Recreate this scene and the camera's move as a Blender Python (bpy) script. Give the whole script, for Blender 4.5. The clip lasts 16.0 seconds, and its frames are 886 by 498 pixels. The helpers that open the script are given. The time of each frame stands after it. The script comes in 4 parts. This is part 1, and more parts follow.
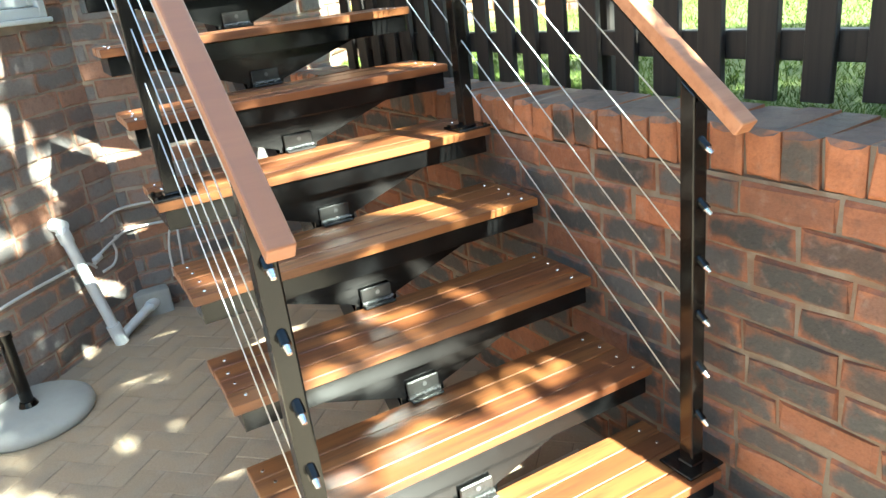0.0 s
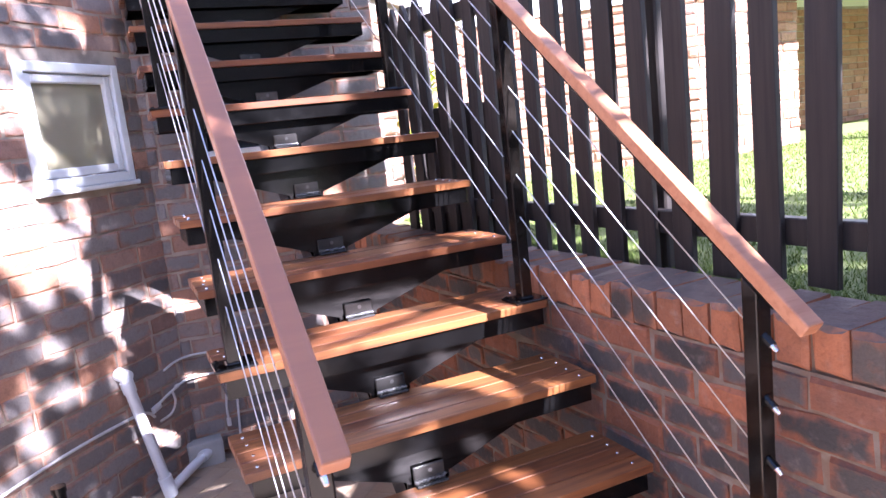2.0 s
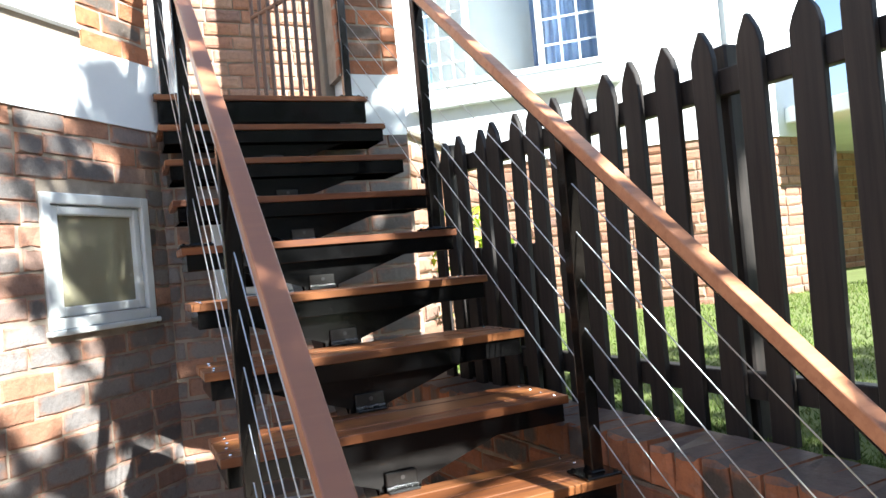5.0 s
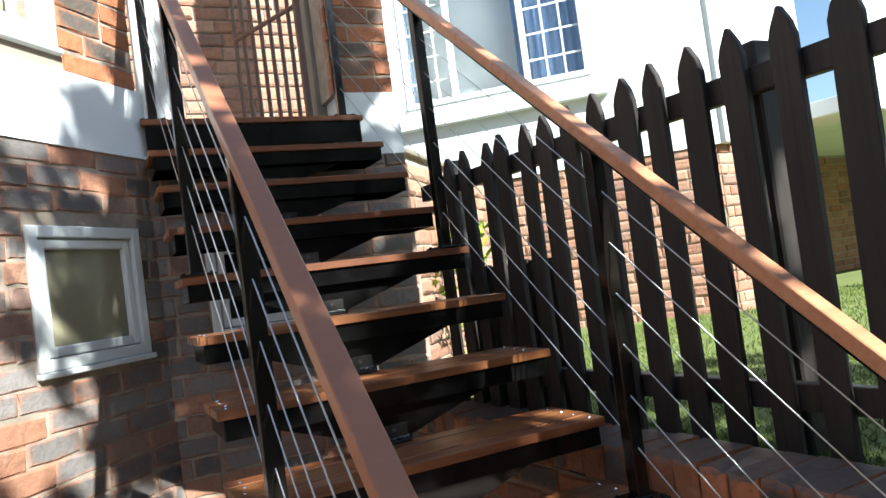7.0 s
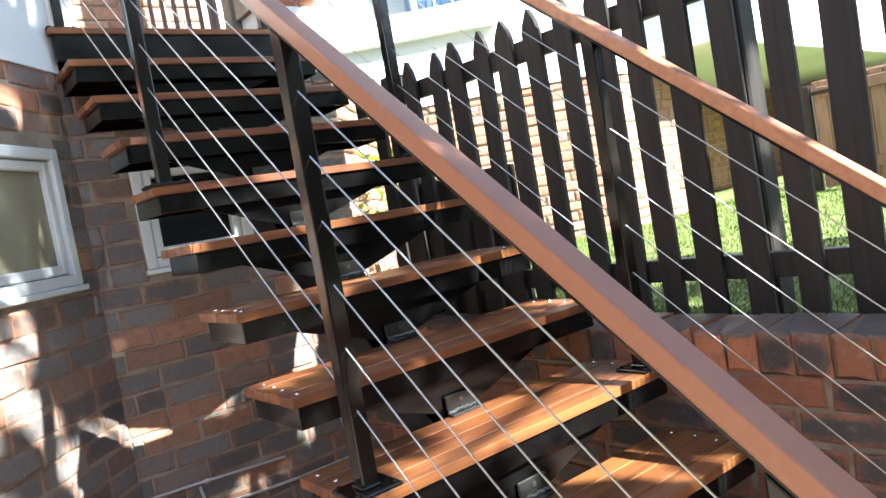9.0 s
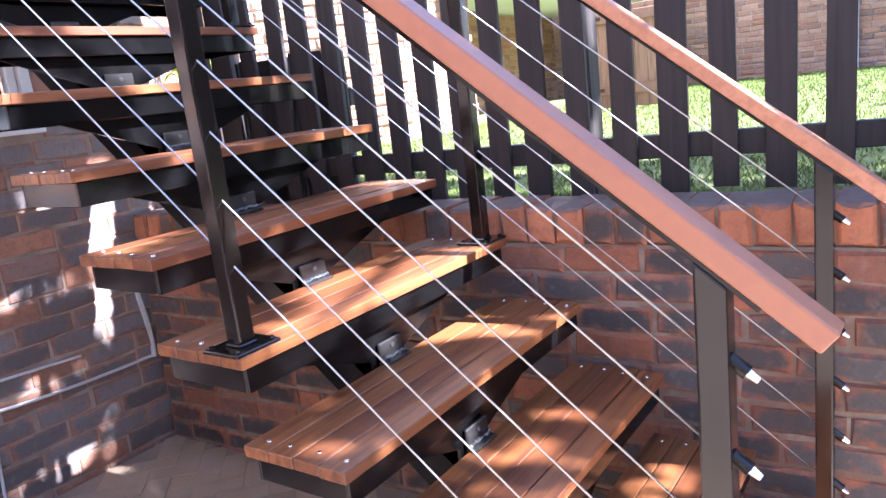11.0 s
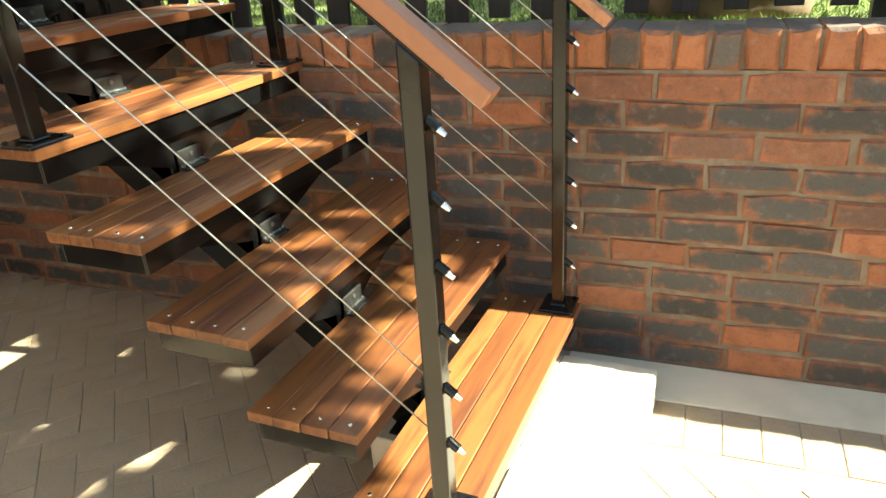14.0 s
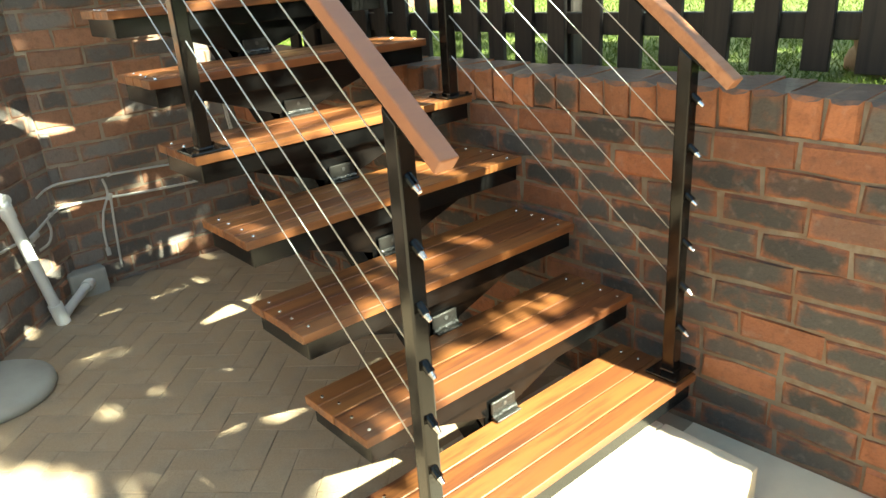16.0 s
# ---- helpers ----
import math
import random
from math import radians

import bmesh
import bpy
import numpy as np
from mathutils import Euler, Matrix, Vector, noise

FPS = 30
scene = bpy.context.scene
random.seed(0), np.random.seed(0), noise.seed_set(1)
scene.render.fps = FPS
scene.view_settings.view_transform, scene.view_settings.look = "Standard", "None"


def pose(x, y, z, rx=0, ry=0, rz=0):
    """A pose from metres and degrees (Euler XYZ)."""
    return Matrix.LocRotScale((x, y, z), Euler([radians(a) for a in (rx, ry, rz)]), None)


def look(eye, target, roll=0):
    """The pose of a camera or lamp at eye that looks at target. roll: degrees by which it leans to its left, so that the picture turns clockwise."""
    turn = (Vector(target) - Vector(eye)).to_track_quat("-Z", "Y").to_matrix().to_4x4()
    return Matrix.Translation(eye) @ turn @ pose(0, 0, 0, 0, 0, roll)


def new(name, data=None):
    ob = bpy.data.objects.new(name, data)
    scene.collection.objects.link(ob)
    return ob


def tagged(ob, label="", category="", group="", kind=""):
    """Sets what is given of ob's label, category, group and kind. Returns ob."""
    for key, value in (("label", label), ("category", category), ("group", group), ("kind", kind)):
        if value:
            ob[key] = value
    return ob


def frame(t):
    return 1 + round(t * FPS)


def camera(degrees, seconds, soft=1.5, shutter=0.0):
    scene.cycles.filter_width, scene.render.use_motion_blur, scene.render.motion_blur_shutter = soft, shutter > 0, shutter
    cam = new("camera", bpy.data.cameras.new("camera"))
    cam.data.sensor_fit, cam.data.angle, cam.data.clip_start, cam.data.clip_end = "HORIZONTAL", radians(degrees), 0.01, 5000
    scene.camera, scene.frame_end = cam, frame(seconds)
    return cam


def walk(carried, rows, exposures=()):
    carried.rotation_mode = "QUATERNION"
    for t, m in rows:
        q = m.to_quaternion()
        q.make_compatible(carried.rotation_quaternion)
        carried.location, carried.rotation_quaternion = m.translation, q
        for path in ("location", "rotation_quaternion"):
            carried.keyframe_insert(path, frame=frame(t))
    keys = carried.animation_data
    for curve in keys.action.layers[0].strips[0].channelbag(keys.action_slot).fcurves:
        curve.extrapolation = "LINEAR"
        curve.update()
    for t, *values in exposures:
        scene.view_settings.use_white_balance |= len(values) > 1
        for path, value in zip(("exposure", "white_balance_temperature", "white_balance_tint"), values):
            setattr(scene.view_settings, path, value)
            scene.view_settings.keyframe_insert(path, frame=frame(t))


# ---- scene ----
cam = camera(62.9, 16.0)
PATH = [
    (0, (-0.174, -0.976, 1.35), (0.677, 0.691, 0.644), -7.0),
    (0.5, (-0.155, -0.978, 1.376), (0.69, 0.726, 0.757), -6.4),
    (1, (-0.135, -0.969, 1.404), (0.646, 0.795, 0.876), -7.3),
    (1.5, (-0.149, -0.964, 1.427), (0.639, 0.826, 1.006), -6.8),
    (2, (-0.157, -0.964, 1.454), (0.638, 0.841, 1.124), -6.3),
    (2.5, (-0.161, -0.957, 1.48), (0.634, 0.853, 1.176), -5.9),
    (3, (-0.184, -0.915, 1.495), (0.57, 0.918, 1.226), -5.4),
    (3.5, (-0.192, -0.817, 1.484), (0.607, 1.011, 1.334), -6.7),
    (4, (-0.198, -0.748, 1.473), (0.64, 1.065, 1.37), -6.5),
    (4.5, (-0.182, -0.709, 1.479), (0.657, 1.104, 1.395), -5.6),
    (5, (-0.168, -0.697, 1.508), (0.64, 1.132, 1.536), -5.1),
    (5.2, (-0.128, -0.671, 1.514), (0.634, 1.178, 1.571), -5.3),
    (7.3, (-0.279, -0.499, 1.512), (0.642, 1.275, 1.59), -8.8),
    (7.5, (-0.341, -0.467, 1.502), (0.695, 1.243, 1.54), -9.6),
    (8, (-0.433, -0.421, 1.484), (0.664, 1.251, 1.494), -10.2),
    (8.2, (-0.463, -0.411, 1.472), (0.651, 1.25, 1.453), -10.4),
    (10.5, (-0.788, -0.145, 1.357), (0.699, 1.156, 1.047), -7.2),
    (11, (-0.789, -0.165, 1.336), (0.795, 0.98, 0.912), -6.7),
    (11.5, (-0.786, -0.228, 1.318), (0.806, 0.866, 0.799), -6.3),
    (12, (-0.804, -0.313, 1.301), (0.807, 0.7, 0.685), -5.8),
    (12.5, (-0.821, -0.361, 1.275), (0.794, 0.583, 0.568), -5.3),
    (13, (-0.866, -0.374, 1.272), (0.757, 0.498, 0.493), -4.3),
    (13.5, (-0.925, -0.379, 1.268), (0.723, 0.411, 0.457), -4.0),
    (14, (-0.963, -0.427, 1.267), (0.701, 0.323, 0.449), -3.7),
    (14.5, (-0.944, -0.565, 1.281), (0.66, 0.257, 0.415), -3.7),
    (15, (-0.904, -0.727, 1.312), (0.568, 0.33, 0.466), -4.9),
    (15.5, (-0.792, -0.788, 1.309), (0.538, 0.437, 0.454), -4.0),
    (16, (-0.686, -0.934, 1.338), (0.493, 0.5, 0.594), -4.1),
]
walk(cam, [(t, look(eye, target, roll)) for t, eye, target, roll in PATH], exposures=[
    (0.0, 3.61, 6000, -12), (0.5, 3.41, 5800, 4), (1.5, 3.20, 5500, 33), (2.5, 3.50, 5700, 19), (3.5, 3.11, 6000, 5), (5.0, 2.36, 6000, 4), (7.5, 1.78, 6000, 2), (8.0, 2.13, 6000, 2),
    (10.5, 3.41, 5950, 11), (11.0, 3.56, 5400, 24), (12.5, 3.86, 5700, -3), (13.5, 3.43, 6450, -11), (14.5, 2.86, 7650, -11), (15.5, 2.83, 7850, -15), (16.0, 3.10, 7250, -15)])
TREE_SEED = 4
TREE_GAPS = ((0.66, 1.34, 0.20, 0.02), (0.72, 1.04, 0.02, 0.0), (-0.40, 2.35, 0.10, 0.20), (0.42, 0.5, 0.06, 0.0), (-0.26, 0.64, -0.06, -0.08), (0.02, 2.2, -0.04, -0.06), (0.45, 2.22, 0.02, 0.0))

# ---- world, sun and sky ----
SUN_WAY = Vector((0.33, -1.25, 1.0)).normalized()
world = bpy.data.worlds.new("sky")
scene.world = world
world.use_nodes = True
wn = world.node_tree
sky = wn.nodes.new("ShaderNodeTexSky")
sky.sky_type = "NISHITA"
sky.sun_disc = False
sky.sun_elevation = math.asin(SUN_WAY.z)
sky.sun_rotation = math.atan2(SUN_WAY.x, SUN_WAY.y)
wn.links.new(sky.outputs["Color"], wn.nodes["Background"].inputs["Color"])
wn.nodes["Background"].inputs["Strength"].default_value = 0.060
sun = new("sun", bpy.data.lights.new("sun", "SUN"))
sun.data.energy = 4.6
sun.data.angle = radians(0.53)
sun.data.color = (1.0, 0.95, 0.87)
sun.matrix_world = look(SUN_WAY * 20, (0, 0, 0))

rng = random.Random(7)


# ---- materials ----
class Nodes:
    """A short way to write node trees."""

    def __init__(self, name):
        self.mat = bpy.data.materials.new(name)
        self.mat.use_nodes = True
        self.tree = self.mat.node_tree
        self.bsdf = self.tree.nodes["Principled BSDF"]
        self.coord = self.tree.nodes.new("ShaderNodeTexCoord")

    def node(self, kind, **sets):
        n = self.tree.nodes.new("ShaderNode" + kind)
        for key, value in sets.items():
            if key == "op":
                n.operation = value
            elif key == "feature":
                n.feature = value
            elif key == "blend":
                n.data_type, n.blend_type = "RGBA", value
        return n

    def put(self, value, socket):
        if isinstance(value, bpy.types.NodeSocket):
            self.tree.links.new(value, socket)
        else:
            socket.default_value = value

    def math(self, op, a, b=0.0, clamp=False):
        n = self.node("Math", op=op)
        n.use_clamp = clamp
        self.put(a, n.inputs[0])
        self.put(b, n.inputs[1])
        return n.outputs[0]

    def scaled(self, source, scale):
        n = self.node("Mapping")
        self.put(self.coord.outputs[source], n.inputs["Vector"])
        n.inputs["Scale"].default_value = scale
        return n.outputs[0]

    def noise(self, scale, detail=4.0, source="Object", stretch=(1, 1, 1), rough=0.55, shift=None):
        n = self.node("TexNoise")
        vec = self.scaled(source, stretch)
        if shift is not None:
            add = self.node("VectorMath", op="ADD")
            self.put(vec, add.inputs[0])
            self.put(shift, add.inputs[1])
            vec = add.outputs[0]
        self.put(vec, n.inputs["Vector"])
        n.inputs["Scale"].default_value, n.inputs["Detail"].default_value, n.inputs["Roughness"].default_value = scale, detail, rough
        return n.outputs["Fac"]

    def ramp(self, fac, *stops):
        n = self.node("ValToRGB")
        while len(n.color_ramp.elements) < len(stops):
            n.color_ramp.elements.new(0.5)
        for e, (place, colour) in zip(n.color_ramp.elements, stops):
            e.position = place
            e.color = (*colour, 1) if len(colour) == 3 else colour
        self.put(fac, n.inputs[0])
        return n.outputs[0]

    def steps(self, fac, low, high):
        n = self.node("MapRange")
        n.interpolation_type = "SMOOTHSTEP"
        self.put(fac, n.inputs[0])
        self.put(low, n.inputs[1])
        self.put(high, n.inputs[2])
        return n.outputs[0]

    def mix(self, fac, a, b, blend="MIX"):
        n = self.node("Mix", blend=blend)
        self.put(fac, n.inputs[0])
        self.put(a if isinstance(a, bpy.types.NodeSocket) else (*a, 1), n.inputs[6])
        self.put(b if isinstance(b, bpy.types.NodeSocket) else (*b, 1), n.inputs[7])
        return n.outputs[2]

    def random(self):
        return self.node("ObjectInfo").outputs["Random"]

    def island(self):
        return self.node("NewGeometry").outputs["Random Per Island"]

    def bump(self, height, strength, distance):
        n = self.node("Bump")
        n.inputs["Strength"].default_value, n.inputs["Distance"].default_value = strength, distance
        self.put(height, n.inputs["Height"])
        self.put(n.outputs[0], self.bsdf.inputs["Normal"])

    def done(self, colour, rough=0.6, metal=0.0, **more):
        self.put(colour if isinstance(colour, bpy.types.NodeSocket) else (*colour, 1), self.bsdf.inputs["Base Color"])
        self.put(rough, self.bsdf.inputs["Roughness"])
        self.put(metal, self.bsdf.inputs["Metallic"])
        for key, value in more.items():
            self.put(value, self.bsdf.inputs[key.replace("_", " ").title().replace("Ior", "IOR")])
        return self.mat


def face_brick(name, slate, edge, share, weathered=False, spread=0.036, inner=0.009):
    """Flashed face brick: slate-grey heart, orange arrises, each brick different."""
    m = Nodes(name)
    sep = m.node("SeparateXYZ")
    m.put(m.coord.outputs["Generated"], sep.inputs[0])
    rnd = m.random()
    move = m.node("CombineXYZ")
    m.put(m.math("MULTIPLY", rnd, 37.0), move.inputs[0])
    m.put(m.math("MULTIPLY", rnd, 91.0), move.inputs[2])
    big = m.noise(17, 4, shift=move.outputs[0], rough=0.6)
    fine = m.noise(150, 5, shift=move.outputs[0], rough=0.6)
    ax = m.math("MULTIPLY", m.math("SUBTRACT", 0.5, m.math("ABSOLUTE", m.math("SUBTRACT", sep.outputs[0], 0.5))), 0.2)
    az = m.math("MULTIPLY", m.math("SUBTRACT", 0.5, m.math("ABSOLUTE", m.math("SUBTRACT", sep.outputs[2], 0.5))), 0.075)
    rim = m.math("DIVIDE", m.math("MULTIPLY", m.math("MULTIPLY", ax, az), 1.4), m.math("ADD", m.math("ADD", ax, az), 0.0005))
    soft = m.noise(22, 3.0, shift=move.outputs[0], rough=0.5)
    rim = m.math("ADD", rim, m.math("MULTIPLY", m.math("SUBTRACT", soft, 0.5), spread))
    heart = m.steps(rim, inner - 0.011, inner + 0.013)
    heart = m.math("MULTIPLY", heart, m.steps(m.math("FRACT", m.math("MULTIPLY", rnd, 7.31)), 1 - share - 0.12, 1 - share + 0.12))
    warm = m.mix(m.math("FRACT", m.math("MULTIPLY", rnd, 3.7)), edge, [c * 0.55 for c in edge])
    warm = m.mix(m.math("MULTIPLY", m.steps(big, 0.42, 0.68), 0.4), warm, [c * 0.5 for c in edge])
    cold = m.mix(m.math("FRACT", m.math("MULTIPLY", rnd, 5.3)), [c * 0.62 for c in slate], [c * 1.5 for c in slate])
    cold = m.mix(m.math("MULTIPLY", m.steps(big, 0.55, 0.7), 0.30), cold, [c * 0.55 for c in edge])
    colour = m.mix(heart, warm, cold)
    colour = m.mix(m.steps(fine, 0.4, 0.8), colour, m.mix(0.22, colour, (0.03, 0.026, 0.025)))
    stain = m.noise(34, 4, shift=move.outputs[0], rough=0.6)
    colour = m.mix(m.math("MULTIPLY", m.steps(stain, 0.5, 0.72), 0.40), colour, m.mix(0.5, colour, (0.05, 0.043, 0.038)))
    lime = m.noise(26, 4, shift=move.outputs[0])
    colour = m.mix(m.math("MULTIPLY", m.steps(lime, 0.54, 0.76), 0.20), colour, (0.40, 0.33, 0.28))
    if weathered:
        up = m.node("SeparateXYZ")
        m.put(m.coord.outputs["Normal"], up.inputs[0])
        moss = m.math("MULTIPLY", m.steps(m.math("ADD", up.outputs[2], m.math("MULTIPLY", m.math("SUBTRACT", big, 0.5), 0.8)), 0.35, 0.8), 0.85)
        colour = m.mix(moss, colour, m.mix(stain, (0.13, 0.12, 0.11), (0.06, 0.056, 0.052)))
    m.bump(m.math("ADD", m.math("ADD", m.math("MULTIPLY", fine, 0.3), big), m.math("MULTIPLY", stain, 0.6)), 0.6, 0.008)
    return m.done(colour, m.math("ADD", m.math("MULTIPLY", fine, 0.25), 0.6))


def joined_brick(name, tones):
    m = Nodes(name)
    isl = m.island()
    grain = m.noise(45, 5, rough=0.7)
    colour = m.ramp(isl, *[(i / max(1, len(tones) - 1), c) for i, c in enumerate(tones)])
    colour = m.mix(m.steps(grain, 0.35, 0.8), colour, m.mix(0.45, colour, (0.05, 0.035, 0.03)))
    m.bump(m.math("ADD", grain, m.noise(12, 3)), 0.7, 0.012)
    return m.done(colour, 0.85)


def mortar_look(name, colour, other=None):
    m = Nodes(name)
    a, b = m.noise(9, 4), m.noise(160, 4, rough=0.7)
    c = m.mix(m.steps(a, 0.35, 0.7), colour, [x * 0.6 for x in colour])
    if other:
        c = m.mix(m.steps(m.noise(13, 4), 0.42, 0.6), c, other)
    c = m.mix(m.math("MULTIPLY", b, 0.4), c, [x * 0.5 for x in colour])
    m.bump(m.math("ADD", b, a), 0.6, 0.004)
    return m.done(c, 0.9)


def timber(name, base, dark, rough, along=(3, 45, 45)):
    m = Nodes(name)
    rnd = m.random()
    move = m.node("CombineXYZ")
    m.put(m.math("MULTIPLY", rnd, 53.0), move.inputs[0])
    m.put(m.math("MULTIPLY", rnd, 17.0), move.inputs[1])
    grain = m.noise(1.0, 5, stretch=along, shift=move.outputs[0], rough=0.65)
    wide = m.noise(1.0, 3, stretch=[a * 0.22 for a in along], shift=move.outputs[0])
    tone = m.mix(m.math("FRACT", m.math("MULTIPLY", rnd, 4.7)), base, [base[0] * 0.68, base[1] * 0.60, base[2] * 0.62])
    colour = m.mix(m.steps(grain, 0.38, 0.72), tone, dark)
    colour = m.mix(m.math("MULTIPLY", m.steps(wide, 0.4, 0.75), 0.5), colour, dark)
    m.bump(grain, 0.25, 0.0015)
    return m.done(colour, m.math("ADD", m.math("MULTIPLY", grain, 0.2), rough))


def black_steel(name, tone, gloss, level):
    m = Nodes(name)
    a, b = m.noise(14, 4), m.noise(120, 3)
    colour = m.mix(m.steps(a, 0.45, 0.75), tone, [c * 1.8 for c in tone])
    m.bump(m.math("ADD", m.math("MULTIPLY", b, 0.3), a), 0.18, 0.002)
    return m.done(colour, m.math("ADD", m.math("MULTIPLY", a, 0.20), gloss), 0.0, specular_ior_level=level)


def plain(name, colour, rough, metal=0.0, vary=0.25, scale=8, relief=0.15, **more):
    m = Nodes(name)
    a, b = m.noise(scale, 4), m.noise(scale * 14, 4, rough=0.7)
    c = m.mix(m.math("MULTIPLY", m.steps(a, 0.35, 0.75), vary), colour, [x * 0.55 for x in colour])
    c = m.mix(m.math("MULTIPLY", b, vary * 0.5), c, [x * 0.7 for x in colour])
    m.bump(m.math("ADD", a, m.math("MULTIPLY", b, 0.6)), relief, 0.003)
    return m.done(c, m.math("ADD", m.math("MULTIPLY", b, 0.12), rough - 0.05), metal, **more)


BRICK = face_brick("flashed_face_brick", (0.062, 0.057, 0.054), (0.37, 0.134, 0.064), 0.82, spread=0.052, inner=0.0085)
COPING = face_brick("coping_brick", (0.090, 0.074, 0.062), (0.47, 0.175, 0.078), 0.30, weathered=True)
HOUSE_BRICK = face_brick("house_brick", (0.160, 0.144, 0.138), (0.42, 0.205, 0.125), 0.86, spread=0.04, inner=0.008)
MORTAR = mortar_look("grey_mortar", (0.39, 0.325, 0.26))
GARDEN_MORTAR = mortar_look("brown_mortar", (0.29, 0.235, 0.18), (0.21, 0.135, 0.09))
FAR_BRICK = joined_brick("rough_red_brick", [(0.36, 0.17, 0.10), (0.42, 0.24, 0.16), (0.30, 0.15, 0.10), (0.46, 0.28, 0.19), (0.24, 0.14, 0.11)])
FAR_MORTAR = mortar_look("pale_mortar", (0.48, 0.43, 0.36))
WOOD = timber("oiled_hardwood", (0.265, 0.104, 0.034), (0.092, 0.031, 0.0155), 0.27)
RAIL_WOOD = timber("varnished_rail", (0.50, 0.235, 0.125), (0.38, 0.16, 0.082), 0.24)
STEEL = black_steel("black_enamel", (0.0030, 0.0029, 0.0030), 0.06, 0.38)
# same enamel on the posts, tinted brown in place of reflected sunlit paving
POST_STEEL = black_steel("black_enamel_paving_tint", (0.0065, 0.0054, 0.0046), 0.04, 0.50)
GATE_WOOD = timber("weathered_gate_timber", (0.34, 0.215, 0.145), (0.20, 0.125, 0.085), 0.85, along=(30, 30, 3))
FENCE_WOOD = timber("dark_creosoted_timber", (0.026, 0.019, 0.0155), (0.007, 0.0055, 0.005), 0.5, along=(55, 55, 2.2))
WELD = plain("painted_weld", (0.16, 0.16, 0.16), 0.14, 0.7, vary=0.3, scale=80)
BRACKET = plain("scuffed_bare_steel", (0.050, 0.048, 0.046), 0.24, 0.55, vary=0.5, scale=40, relief=0.3)
CABLE = plain("stainless_cable", (0.55, 0.56, 0.58), 0.33, 0.9, vary=0.15, scale=60)
CHROME = plain("bright_steel", (0.80, 0.80, 0.82), 0.18, 1.0, vary=0.1, scale=60)
PVC = plain("white_plastic_pipe", (0.70, 0.71, 0.72), 0.35, vary=0.25, scale=14)
CONDUIT = plain("white_cable_sheath", (0.62, 0.60, 0.58), 0.45, vary=0.3, scale=20)
PLASTER = plain("white_painted_plaster", (0.74, 0.77, 0.79), 0.7, vary=0.14, scale=3, relief=0.25)
PAINT = plain("white_frame_paint", (0.72, 0.75, 0.76), 0.4, vary=0.15, scale=6)
CONCRETE = plain("grey_concrete", (0.38, 0.37, 0.345), 0.85, vary=0.45, scale=5, relief=0.4)
SLAB = plain("pale_cement_screed", (0.66, 0.575, 0.46), 0.85, vary=0.35, scale=6, relief=0.4)
EARTH = plain("courtyard_bedding", (0.30, 0.235, 0.18), 0.95, vary=0.5, scale=3, relief=0.5)
BARE = plain("soil_under_grass", (0.130, 0.160, 0.045), 0.95, vary=0.5, scale=6, relief=0.5)
PALE_WOOD = timber("sun_bleached_planks", (0.46, 0.30, 0.22), (0.30, 0.18, 0.13), 0.6, along=(30, 30, 2))
ROOF = plain("dark_eaves_board", (0.22, 0.19, 0.15), 0.7, vary=0.3)
YELLOW = plain("yellow_plastic", (0.55, 0.60, 0.05), 0.4, vary=0.2)
# room gloom put into the colour of the sheets behind the panes
DARK_ROOM = plain("dim_room_tone", (0.24, 0.215, 0.14), 0.9, vary=0.3, scale=2)
UNLIT_ROOM = plain("unlit_room_tone", (0.095, 0.105, 0.120), 0.8, vary=0.3, scale=2)
CURTAIN = plain("pale_blue_curtain", (0.30, 0.42, 0.66), 0.9, vary=0.3, scale=5)


def paver_look():
    m = Nodes("clay_paver")
    rnd = m.random()
    a, b = m.noise(7, 4), m.noise(110, 4, rough=0.7)
    tone = m.ramp(rnd, (0.0, (0.425, 0.318, 0.215)), (0.5, (0.460, 0.345, 0.236)), (1.0, (0.405, 0.300, 0.205)))
    colour = m.mix(m.math("MULTIPLY", m.steps(a, 0.4, 0.68), 0.7), tone, (0.46, 0.38, 0.29))
    worn = m.noise(2.3, 5, rough=0.65)
    colour = m.mix(m.math("MULTIPLY", m.steps(worn, 0.48, 0.66), 0.45), colour, (0.20, 0.145, 0.10))
    colour = m.mix(m.math("MULTIPLY", b, 0.55), colour, (0.12, 0.085, 0.065))
    m.bump(m.math("ADD", a, b), 0.6, 0.004)
    return m.done(colour, 0.8)


PAVER = paver_look()


def grass_look(name, a, b):
    m = Nodes(name)
    colour = m.mix(m.island(), a, b)
    return m.done(colour, 0.85, specular_ior_level=0.15)


GRASS = grass_look("lawn_blade", (0.055, 0.105, 0.016), (0.165, 0.205, 0.050))
LEAF = grass_look("tree_leaf", (0.03, 0.07, 0.015), (0.07, 0.12, 0.03))
BARK = plain("bark", (0.16, 0.12, 0.09), 0.9, vary=0.5, scale=12, relief=0.8)


def obscure_glass():
    m = Nodes("obscure_glass")
    a = m.noise(140, 3)
    m.bump(a, 0.25, 0.002)
    return m.done((0.56, 0.53, 0.39), 0.26, transmission_weight=0.6, ior=1.45)


def clear_glass():
    m = Nodes("window_glass")
    return m.done((0.92, 0.95, 0.96), 0.02, transmission_weight=1.0, ior=1.45)


FROSTED, GLASS = obscure_glass(), clear_glass()

# ---- mesh helpers ----
WHERE = {}


def thing(name, at, label, category, group="", kind=""):
    ob = new(name)
    ob.empty_display_size = 0.1
    ob.location = at
    WHERE[ob] = Vector(at)
    return tagged(ob, label, category, group, kind)


